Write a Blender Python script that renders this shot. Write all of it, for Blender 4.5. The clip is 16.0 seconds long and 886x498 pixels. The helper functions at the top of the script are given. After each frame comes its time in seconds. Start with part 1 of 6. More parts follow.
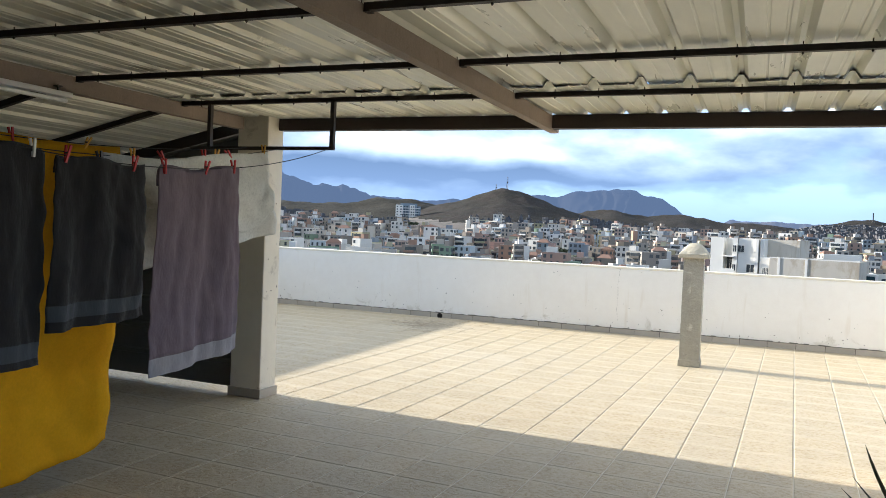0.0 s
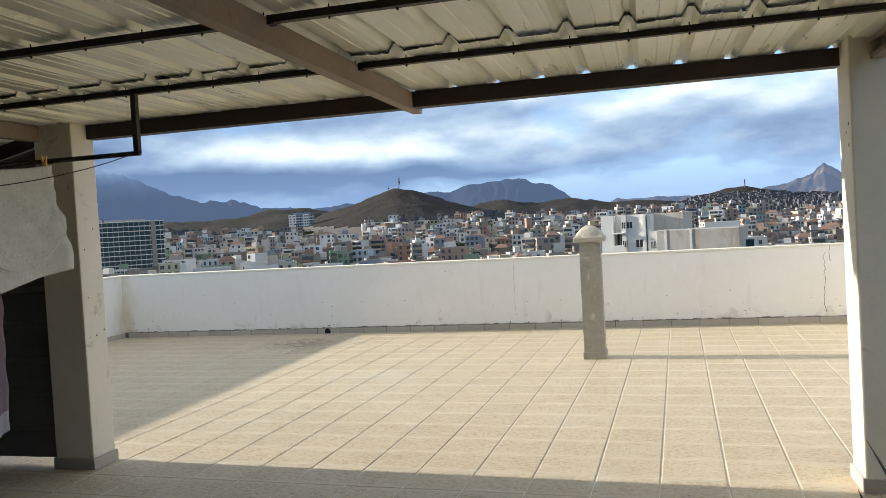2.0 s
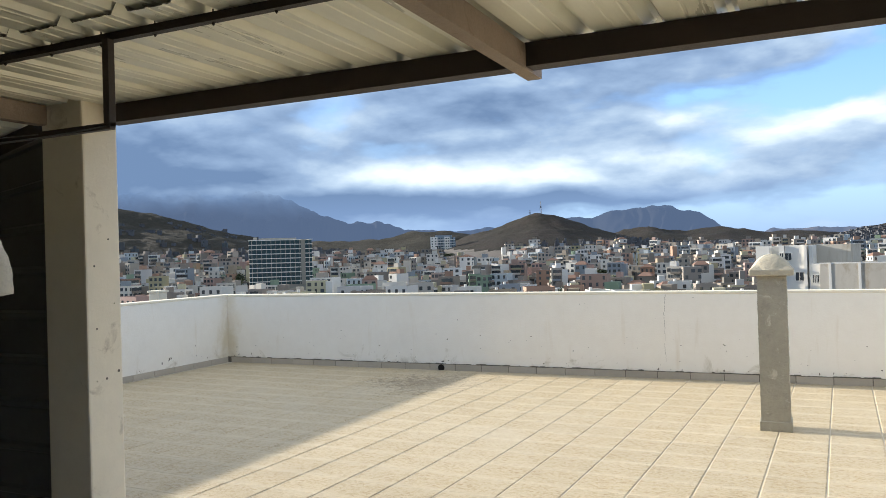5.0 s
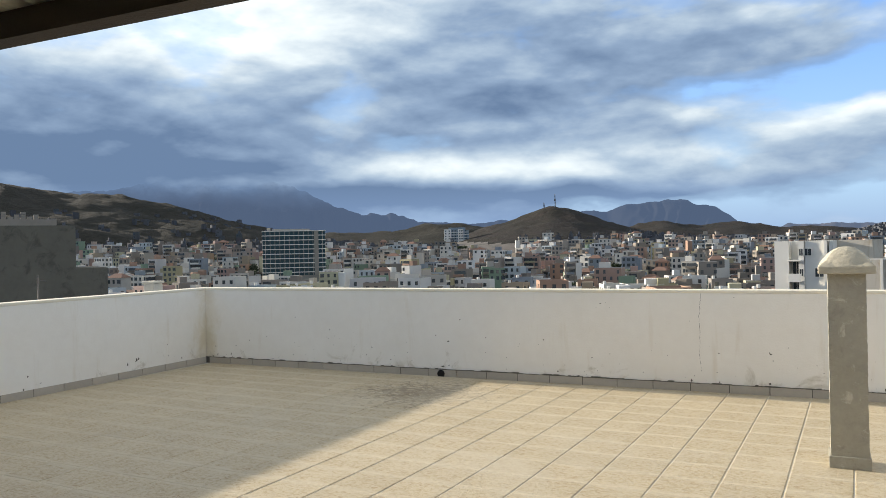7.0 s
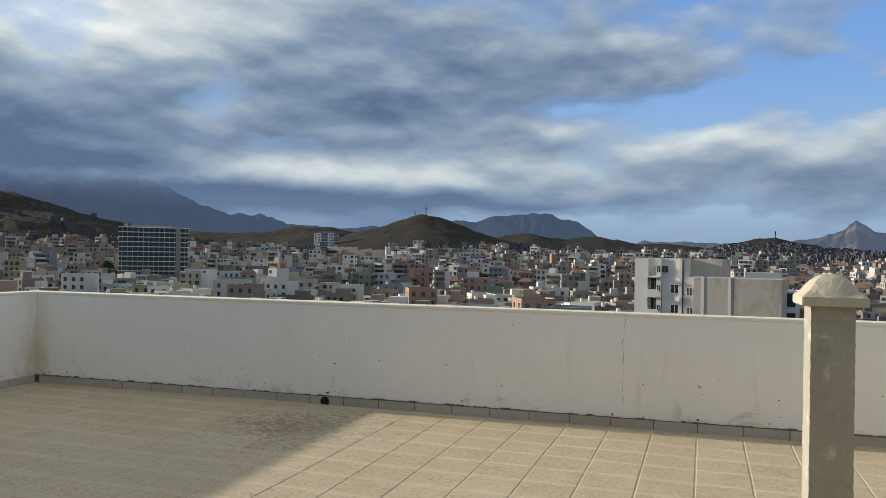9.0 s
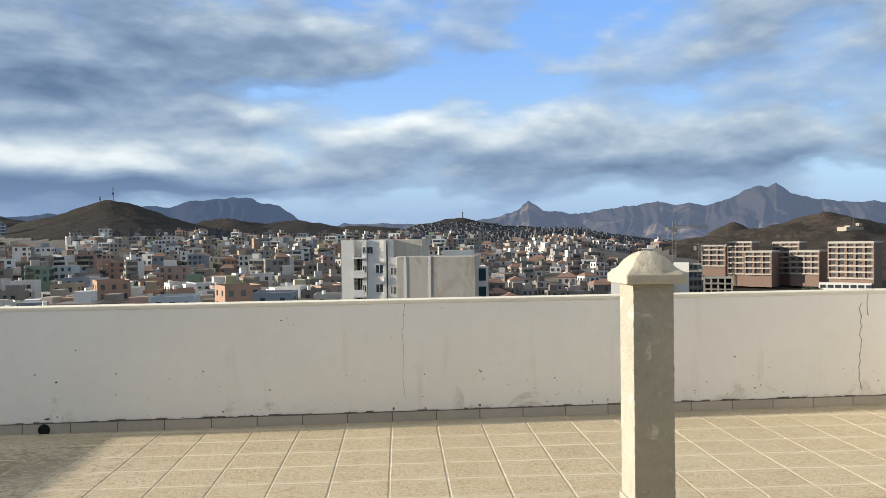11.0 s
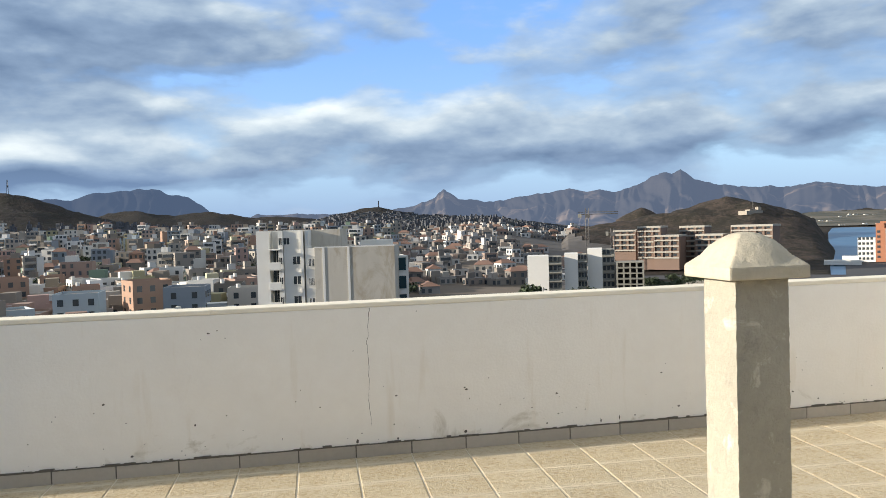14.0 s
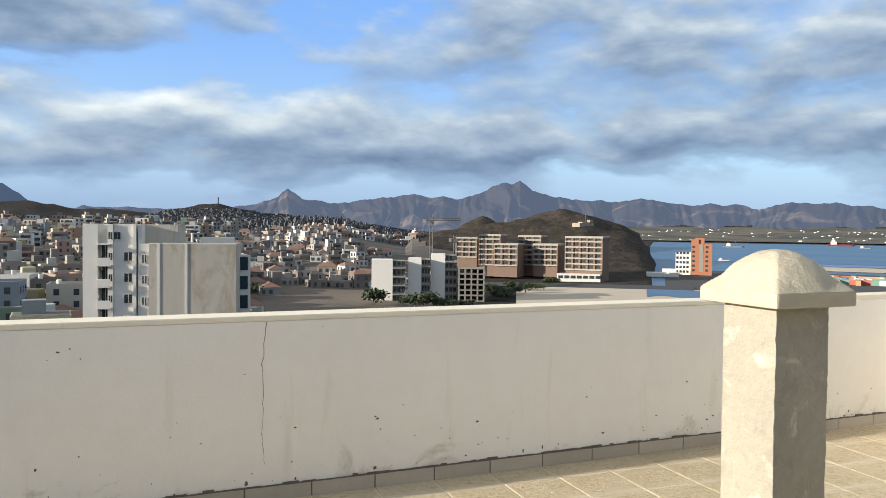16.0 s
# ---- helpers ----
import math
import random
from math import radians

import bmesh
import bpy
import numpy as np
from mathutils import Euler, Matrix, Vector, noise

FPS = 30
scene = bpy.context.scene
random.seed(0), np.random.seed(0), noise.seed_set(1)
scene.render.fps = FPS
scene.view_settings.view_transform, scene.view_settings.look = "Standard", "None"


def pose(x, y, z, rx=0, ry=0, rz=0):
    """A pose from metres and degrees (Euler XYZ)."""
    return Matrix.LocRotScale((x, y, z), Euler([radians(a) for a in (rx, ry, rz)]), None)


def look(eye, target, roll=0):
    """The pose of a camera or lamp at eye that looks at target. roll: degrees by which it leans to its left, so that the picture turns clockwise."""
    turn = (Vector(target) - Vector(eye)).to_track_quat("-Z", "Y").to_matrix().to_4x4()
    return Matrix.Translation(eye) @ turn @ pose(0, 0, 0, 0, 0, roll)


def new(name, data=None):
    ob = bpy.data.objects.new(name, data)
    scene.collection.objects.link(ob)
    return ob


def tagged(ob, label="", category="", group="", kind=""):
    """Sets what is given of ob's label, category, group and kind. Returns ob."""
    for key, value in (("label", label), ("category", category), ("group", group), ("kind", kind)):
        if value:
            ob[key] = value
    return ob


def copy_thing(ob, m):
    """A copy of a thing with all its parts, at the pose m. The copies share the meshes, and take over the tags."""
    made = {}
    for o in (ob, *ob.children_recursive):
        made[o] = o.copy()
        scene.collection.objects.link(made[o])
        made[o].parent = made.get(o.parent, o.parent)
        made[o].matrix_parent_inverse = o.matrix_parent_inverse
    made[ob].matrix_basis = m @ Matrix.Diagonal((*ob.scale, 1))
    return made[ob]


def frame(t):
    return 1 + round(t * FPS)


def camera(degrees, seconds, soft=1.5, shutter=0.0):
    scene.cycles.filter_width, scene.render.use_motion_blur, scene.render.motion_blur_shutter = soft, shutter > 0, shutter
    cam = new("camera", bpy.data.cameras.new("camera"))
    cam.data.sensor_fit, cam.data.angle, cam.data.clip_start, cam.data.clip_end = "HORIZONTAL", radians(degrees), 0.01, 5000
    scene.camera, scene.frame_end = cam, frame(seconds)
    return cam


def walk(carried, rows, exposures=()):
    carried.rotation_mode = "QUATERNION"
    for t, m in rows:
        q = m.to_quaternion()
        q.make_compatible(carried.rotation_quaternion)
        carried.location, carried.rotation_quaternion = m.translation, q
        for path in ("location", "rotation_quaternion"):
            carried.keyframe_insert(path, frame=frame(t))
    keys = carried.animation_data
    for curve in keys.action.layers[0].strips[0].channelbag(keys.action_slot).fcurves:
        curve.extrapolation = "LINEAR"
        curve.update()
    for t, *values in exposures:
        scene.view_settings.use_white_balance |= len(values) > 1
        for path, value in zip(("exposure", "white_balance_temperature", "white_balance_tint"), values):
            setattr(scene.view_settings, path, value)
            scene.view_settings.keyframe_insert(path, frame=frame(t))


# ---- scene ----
cam = camera(59.2, 16.0, soft=0.8)
PATH = [
    (0, (2.219, -12.906, 1.655), (1.467, -11.053, 1.594), 2.4),
    (0.5, (2.2, -12.695, 1.65), (1.621, -10.782, 1.582), 1.1),
    (1, (2.103, -12.46, 1.659), (1.66, -10.51, 1.617), -1.5),
    (1.5, (2.073, -12.169, 1.666), (1.658, -10.212, 1.651), -3.5),
    (2, (2.108, -11.849, 1.665), (1.602, -9.915, 1.604), -3.3),
    (2.5, (2.042, -11.578, 1.632), (1.466, -9.663, 1.592), -0.7),
    (3, (1.924, -11.318, 1.657), (1.281, -9.425, 1.679), 0.2),
    (3.5, (1.856, -10.996, 1.629), (1.114, -9.139, 1.668), -1.5),
    (6, (1.477, -9.515, 1.64), (0.618, -7.708, 1.648), -1.4),
    (6.5, (1.316, -9.185, 1.632), (0.459, -7.378, 1.646), -1.25),
    (7, (1.3, -8.805, 1.61), (0.428, -7.004, 1.608), -1.2),
    (7.5, (1.174, -8.423, 1.615), (0.277, -6.636, 1.585), -1.1),
    (8, (0.916, -8.143, 1.611), (0.146, -6.297, 1.596), -0.1),
    (8.5, (0.729, -7.955, 1.604), (0.077, -6.065, 1.592), 0.9),
    (9, (0.532, -7.733, 1.64), (-0.029, -5.814, 1.653), 1.0),
    (9.5, (0.31, -7.51, 1.613), (0.0, -5.535, 1.661), 0.4),
    (10, (0.053, -7.362, 1.653), (0.005, -5.363, 1.681), 0.4),
    (12.5, (-0.258, -6.34, 1.633), (-0.008, -4.357, 1.55), -1.0),
    (13, (-0.282, -6.026, 1.623), (-0.064, -4.04, 1.534), -0.4),
    (13.5, (-0.295, -5.755, 1.631), (-0.077, -3.768, 1.553), -0.2),
    (14, (-0.447, -5.511, 1.627), (-0.05, -3.552, 1.567), -1.7),
    (14.5, (-0.535, -5.346, 1.642), (-0.012, -3.416, 1.604), -2.4),
    (15, (-0.528, -5.066, 1.644), (0.042, -3.149, 1.615), -1.6),
    (15.5, (-0.555, -4.838, 1.624), (0.118, -2.955, 1.577), -0.2),
    (16, (-0.706, -4.612, 1.629), (0.073, -2.771, 1.573), 0.6),
]
walk(cam, [(t, look(e, g, r)) for t, e, g, r in PATH], [(0.0, 1.50, 5850, 10), (1.5, 1.04, 5990, 10), (3.5, 1.15, 6090, 10), (6.0, 1.13, 6200, 10), (7.0, 0.85, 6330, 10), (9.0, 0.32, 6320, 10), (9.5, 0.34, 6280, 9), (10.0, 0.53, 6380, 10), (12.5, 0.78, 6260, 10), (14.0, 0.80, 6270, 10), (16.0, 0.73, 6330, 10)])

# ---- light ----
SUN_EL, SUN_AZ = radians(13.7), radians(-87.0)      # azimuth from +y, clockwise
sun = new("sun", bpy.data.lights.new("sun", "SUN"))
sun.data.energy, sun.data.angle, sun.data.color = 5.0, radians(0.6), (1.0, 0.89, 0.74)
sun.matrix_world = look((math.sin(SUN_AZ) * math.cos(SUN_EL) * 60, math.cos(SUN_AZ) * math.cos(SUN_EL) * 60, math.sin(SUN_EL) * 60), (0, 0, 0))


class Nodes:
    """Short hand for node trees."""
    def __init__(self, tree):
        self.t = tree
        tree.nodes.clear()

    def add(self, kind, ins=None):
        return self.fill(self.t.nodes.new(kind), ins)

    def fill(self, n, ins=None):
        for k, v in (ins or {}).items():
            if isinstance(v, bpy.types.NodeSocket):
                self.t.links.new(v, n.inputs[k])
            else:
                n.inputs[k].default_value = v
        return n

    def math(self, op, a, b=0.0, clamp=False):
        n = self.t.nodes.new("ShaderNodeMath")
        n.operation, n.use_clamp = op, clamp
        return self.fill(n, {0: a, 1: b}).outputs[0]

    def mix(self, f, a, b, kind="MIX"):
        n = self.t.nodes.new("ShaderNodeMix")
        n.data_type, n.blend_type = "RGBA", kind
        return self.fill(n, {0: f, 6: a, 7: b}).outputs[2]

    def noise(self, vec, scale, detail=4.0, rough=0.55, dist=0.0):
        return self.add("ShaderNodeTexNoise", {"Vector": vec, "Scale": scale, "Detail": detail, "Roughness": rough, "Distortion": dist}).outputs[0]

    def ramp(self, f, stops, interp="LINEAR"):
        n = self.add("ShaderNodeValToRGB", {0: f})
        e = n.color_ramp.elements
        n.color_ramp.interpolation = interp
        while len(e) < len(stops):
            e.new(0.5)
        for el, (p, c) in zip(e, stops):
            el.position, el.color = p, (*c, 1) if len(c) == 3 else c
        return n.outputs[0]


def grey(v):
    return (v, v, v)


def build_world():
    w = bpy.data.worlds.new("sky")
    scene.world = w
    w.use_nodes = True
    n = Nodes(w.node_tree)
    sky = n.add("ShaderNodeTexSky")
    sky.sky_type, sky.sun_disc, sky.sun_elevation, sky.sun_rotation, sky.dust_density = "NISHITA", False, SUN_EL, SUN_AZ, 0.6
    d = n.add("ShaderNodeTexCoord").outputs["Generated"]
    s = n.add("ShaderNodeSeparateXYZ", {0: d})
    x, y, z = s.outputs
    az = n.math("ARCTAN2", x, y)

    def hump(a0, wa, z0, wz, amount, height=None):
        """A soft bump of the cloud field round one direction."""
        u = n.math("DIVIDE", n.math("SUBTRACT", az, a0), wa)
        u = n.math("MULTIPLY", u, u)
        v = n.math("DIVIDE", n.math("SUBTRACT", z if height is None else height, z0), wz)
        v = n.math("MULTIPLY", v, v)
        return n.math("MULTIPLY", n.math("POWER", 2.718, n.math("MULTIPLY", n.math("ADD", u, v), -1.0)), amount)

    def total(*terms):
        out = terms[0]
        for t in terms[1:]:
            out = n.math("ADD", out, t)
        return out

    def field(rise):
        """Cloud density: long banks with billows, looked up a little higher or lower."""
        zz = n.math("ADD", z, rise)
        q = n.add("ShaderNodeCombineXYZ", {0: x, 1: y, 2: n.math("MULTIPLY", zz, 2.6)}).outputs[0]
        f = total(n.math("MULTIPLY", n.noise(q, 2.6, 3.0, 0.5, 0.1), 0.52), n.math("MULTIPLY", n.noise(q, 8.0, 6.0, 0.50, 0.1), 0.66))

        def bank(a0, wa, z0, wz, amount):
            return hump(a0, wa, z0, wz, amount, zz)
        return total(f, bank(0.48, 0.62, 0.112, 0.040, 0.17), bank(0.02, 0.26, 0.100, 0.030, 0.10), bank(0.16, 0.34, 0.185, 0.020, -0.10), bank(0.22, 0.17, 0.255, 0.06, -0.15),
                     bank(0.72, 0.32, 0.235, 0.055, 0.20), bank(-0.06, 0.14, 0.235, 0.04, 0.05), bank(-0.40, 0.24, 0.225, 0.075, 0.26), bank(-0.90, 0.36, 0.135, 0.085, 0.22),
                     bank(-0.50, 0.30, 0.085, 0.018, 0.16), bank(-0.85, 0.30, 0.070, 0.035, 0.26), bank(-0.45, 0.25, 0.130, 0.016, -0.08), bank(-0.16, 0.20, 0.075, 0.018, 0.12), bank(0.5, 0.8, 0.040, 0.022, -0.12))

    here, above = field(0.0), field(0.018)
    cover = n.math("ADD", here, n.ramp(z, [(0.36, grey(0)), (0.62, grey(0.30))]))
    mask = n.ramp(cover, [(0.49, grey(0)), (0.60, grey(0.65)), (0.70, grey(1))], "EASE")
    lit = total(n.math("MULTIPLY", n.math("SUBTRACT", here, above), 1.45), n.math("MULTIPLY", n.math("SUBTRACT", here, 0.62), -0.50), 0.40,
                hump(-0.70, 0.20, 0.285, 0.075, 0.50), hump(-0.42, 0.15, 0.100, 0.018, 0.36), hump(-0.85, 0.26, 0.100, 0.045, -0.26), hump(-0.17, 0.16, 0.115, 0.020, 0.16), hump(0.13, 0.18, 0.140, 0.022, 0.14), hump(0.75, 0.25, 0.25, 0.06, 0.10),
                hump(-0.92, 0.28, 0.150, 0.055, -0.15), hump(-0.32, 0.20, 0.235, 0.06, -0.08), hump(-0.48, 0.18, 0.072, 0.014, -0.25))
    cloud = n.ramp(lit, [(0.10, (0.058, 0.088, 0.140)), (0.32, (0.112, 0.152, 0.210)), (0.50, (0.188, 0.230, 0.272)), (0.68, (0.310, 0.340, 0.350)), (0.90, (0.45, 0.465, 0.45))])
    cloud = n.mix(n.ramp(z, [(0.36, grey(0)), (0.70, grey(0.85))]), cloud, (0.268, 0.265, 0.255, 1))
    blue = n.mix(1.0, sky.outputs[0], (0.105, 0.125, 0.135, 1), "MULTIPLY")
    blue = n.mix(0.8, blue, n.ramp(z, [(0.0, (0.165, 0.235, 0.355)), (0.10, (0.150, 0.222, 0.340)), (0.22, (0.098, 0.180, 0.365)), (0.40, (0.06, 0.15, 0.38)), (1.0, (0.05, 0.12, 0.34))]))
    body = n.mix(mask, blue, cloud)
    haze = n.ramp(z, [(0.0, grey(0.9)), (0.035, grey(0.55)), (0.085, grey(0.0))])
    low = n.mix(n.math("MULTIPLY", n.math("ADD", x, 1.0), 0.5, True), (0.085, 0.125, 0.21, 1), (0.155, 0.225, 0.325, 1))
    out = n.mix(haze, body, low)
    bg = n.add("ShaderNodeBackground", {0: out, 1: 1.5})
    n.add("ShaderNodeOutputWorld", {0: bg.outputs[0]})


build_world()


# ---- materials ----
def material(name, base, rough=0.7, metal=0.0, vary=0.12, grain=20.0, blotch=1.2, bump=0.15, bump_scale=60.0, stain=None, stain_at=0.62, per="", spec=0.4, palette=None, sheen=0.0, stretch=(1, 1, 1), blotches=None, relief=0.02):
    """A surface with grain and blotches at two scales, fine relief, and stains with a shape of their own.
    per: 'object' or 'island' shifts the tone from piece to piece; palette: colours to pick from by that."""
    m = bpy.data.materials.new(name)
    m.use_nodes = True
    n = Nodes(m.node_tree)
    pos = n.add("ShaderNodeMapping", {0: n.add("ShaderNodeNewGeometry").outputs["Position"], 3: stretch}).outputs[0]
    rnd = None
    if per == "object":
        rnd = n.add("ShaderNodeObjectInfo").outputs["Random"]
    elif per == "island":
        rnd = n.add("ShaderNodeNewGeometry").outputs["Random Per Island"]
    col = (*base, 1)
    if palette:
        col = n.ramp(rnd, [(i / len(palette), c) for i, c in enumerate(palette)], "CONSTANT")
    g = n.noise(pos, grain, 5.0, 0.6)
    b = n.noise(pos, blotch, 5.0, 0.6, 0.3)
    tone = n.math("ADD", n.math("MULTIPLY", g, vary), n.math("ADD", n.math("MULTIPLY", b, vary * 1.6), 1.0 - vary * 1.3))
    if rnd is not None and not palette:
        tone = n.math("MULTIPLY", tone, n.math("ADD", n.math("MULTIPLY", rnd, 0.16), 0.92))
    tv = n.add("ShaderNodeCombineXYZ", {0: tone, 1: tone, 2: tone}).outputs[0]
    col = n.mix(1.0, col, tv, "MULTIPLY")
    if blotches:
        f = n.ramp(n.noise(pos, blotches[1], 6.0, 0.65, 0.6), [(blotches[2], grey(0)), (blotches[2] + 0.10, grey(1))])
        col = n.mix(f, col, (*blotches[0], 1))
    if stain:
        f = n.ramp(n.noise(pos, blotch * 2.3, 8.0, 0.7, 0.8), [(stain_at, grey(0)), (stain_at + 0.14, grey(0.8))])
        col = n.mix(f, col, (*stain, 1))
    rr = n.math("ADD", n.math("MULTIPLY", b, 0.25), rough - 0.12, True)
    bs = n.add("ShaderNodeBsdfPrincipled", {"Base Color": col, "Roughness": rr, "Metallic": metal, "Specular IOR Level": spec, "Sheen Weight": sheen})
    if bump:
        h = n.math("ADD", n.noise(pos, bump_scale, 6.0, 0.65), n.math("MULTIPLY", n.noise(pos, bump_scale / 7, 4.0), 0.7))
        bn = n.add("ShaderNodeBump", {"Strength": bump, "Distance": relief, "Height": h})
        n.t.links.new(bn.outputs[0], bs.inputs["Normal"])
    n.add("ShaderNodeOutputMaterial", {0: bs.outputs[0]})
    return m


def glass_material(name, tint, rough=0.08, gloss=0.7):
    m = bpy.data.materials.new(name)
    m.use_nodes = True
    n = Nodes(m.node_tree)
    r = n.add("ShaderNodeNewGeometry").outputs["Random Per Island"]
    col = n.mix(r, (*tint, 1), (tint[0] * 1.8, tint[1] * 1.8, tint[2] * 1.9, 1))
    bs = n.add("ShaderNodeBsdfPrincipled", {"Base Color": col, "Roughness": rough, "Specular IOR Level": gloss})
    n.add("ShaderNodeOutputMaterial", {0: bs.outputs[0]})
    return m


def tile_material(name, per):
    """Riven beige ceramic: slanting relief, ochre mottling in the hollows, pale worn ridges."""
    m = bpy.data.materials.new(name)
    m.use_nodes = True
    n = Nodes(m.node_tree)
    geo = n.add("ShaderNodeNewGeometry")
    rnd = n.add("ShaderNodeObjectInfo").outputs["Random"] if per == "object" else geo.outputs["Random Per Island"]
    shift = n.add("ShaderNodeCombineXYZ", {0: 0.0, 1: 0.0, 2: n.math("MULTIPLY", rnd, 9.0)}).outputs[0]
    pos = n.add("ShaderNodeVectorMath", {0: geo.outputs["Position"], 1: shift}).outputs[0]
    flow = n.add("ShaderNodeMapping", {0: pos, 2: (0, 0, 0.6), 3: (1.0, 1.3, 1.0)}).outputs[0]
    rel = n.noise(flow, 30.0, 5.0, 0.62, 0.6)
    fine = n.noise(pos, 120.0, 3.0, 0.6)
    patch = n.noise(pos, 4.5, 4.0, 0.6, 0.4)
    wear = n.noise(geo.outputs["Position"], 0.55, 5.0, 0.6, 0.6)
    col = n.ramp(n.math("ADD", n.math("MULTIPLY", rel, 0.82), n.math("MULTIPLY", patch, 0.18)), [(0.34, (0.375, 0.275, 0.155)), (0.45, (0.485, 0.395, 0.25)), (0.56, (0.56, 0.48, 0.335))])
    local = n.add("ShaderNodeMapping", {0: geo.outputs["Position"], 2: (0, 0, radians(2.2))}).outputs[0]
    ly = n.add("ShaderNodeSeparateXYZ", {0: local}).outputs[1]
    v = n.math("FRACT", n.math("ADD", n.math("DIVIDE", n.math("ADD", ly, 0.18), 0.386), 60.0))
    rim = n.math("ADD", n.math("ABSOLUTE", n.math("SUBTRACT", v, 0.5)), n.math("MULTIPLY", n.math("SUBTRACT", patch, 0.5), 0.25))
    col = n.mix(n.ramp(rim, [(0.34, grey(0)), (0.47, grey(0.75))]), col, (0.60, 0.525, 0.385, 1))
    tone = n.math("ADD", n.math("MULTIPLY", rnd, 0.07), 0.965)
    col = n.mix(1.0, col, n.add("ShaderNodeCombineXYZ", {0: tone, 1: tone, 2: tone}).outputs[0], "MULTIPLY")
    dirt = n.ramp(n.math("ADD", n.math("MULTIPLY", wear, 0.8), n.math("MULTIPLY", rel, 0.2)), [(0.60, grey(0)), (0.74, grey(0.35))])
    col = n.mix(dirt, col, (0.30, 0.235, 0.16, 1))
    spot = n.add("ShaderNodeVectorMath", {0: geo.outputs["Position"], 1: (2.75, 1.05, 0.0)})
    away = n.add("ShaderNodeVectorMath", {0: spot.outputs[0]})
    away.operation = "LENGTH"
    grime = n.math("SUBTRACT", n.noise(flow, 14.0, 7.0, 0.75, 0.6), n.math("MULTIPLY", away.outputs["Value"], 0.20))
    col = n.mix(n.ramp(grime, [(0.36, grey(0)), (0.46, grey(0.75))]), col, (0.17, 0.125, 0.08, 1))
    worn = n.ramp(wear, [(0.30, grey(0.5)), (0.45, grey(0))])
    col = n.mix(worn, col, (0.60, 0.53, 0.40, 1))
    bn = n.add("ShaderNodeBump", {"Strength": 0.85, "Distance": 0.011, "Height": n.math("ADD", rel, n.math("MULTIPLY", fine, 0.12))})
    bs = n.add("ShaderNodeBsdfPrincipled", {"Base Color": col, "Roughness": n.math("ADD", n.math("MULTIPLY", rel, 0.3), 0.42), "Specular IOR Level": 0.35, "Normal": bn.outputs[0]})
    n.add("ShaderNodeOutputMaterial", {0: bs.outputs[0]})
    return m


def distant_material(name, rock, haze, amount, bare=None, mist=None):
    """Far mountains: rock with blue haze mixed in as glow, and painted sunlit patches."""
    m = bpy.data.materials.new(name)
    m.use_nodes = True
    n = Nodes(m.node_tree)
    pos = n.add("ShaderNodeNewGeometry").outputs["Position"]
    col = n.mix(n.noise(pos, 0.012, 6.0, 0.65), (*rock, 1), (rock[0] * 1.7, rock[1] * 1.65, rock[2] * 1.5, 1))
    # tan noise patches: sunlight on the spurs put into the rock colour
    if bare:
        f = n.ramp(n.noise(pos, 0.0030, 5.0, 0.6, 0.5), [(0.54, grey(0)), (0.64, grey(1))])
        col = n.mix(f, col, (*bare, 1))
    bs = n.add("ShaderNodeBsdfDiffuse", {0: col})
    # aerial haze put in as an even glow over the rock
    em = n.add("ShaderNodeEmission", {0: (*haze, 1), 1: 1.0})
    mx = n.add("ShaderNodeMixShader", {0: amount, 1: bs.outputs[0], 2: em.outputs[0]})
    if mist:
        z = n.add("ShaderNodeSeparateXYZ", {0: pos}).outputs[2]
        tall = n.math("ADD", z, n.math("MULTIPLY", n.math("SUBTRACT", n.noise(pos, 0.0035, 5.0, 0.6, 0.3), 0.5), mist[2]))
        f = n.math("DIVIDE", n.math("SUBTRACT", tall, mist[0]), mist[1] - mist[0], True)
        mx = n.add("ShaderNodeMixShader", {0: f, 1: mx.outputs[0], 2: n.add("ShaderNodeBsdfTransparent").outputs[0]})
    n.add("ShaderNodeOutputMaterial", {0: mx.outputs[0]})
    return m


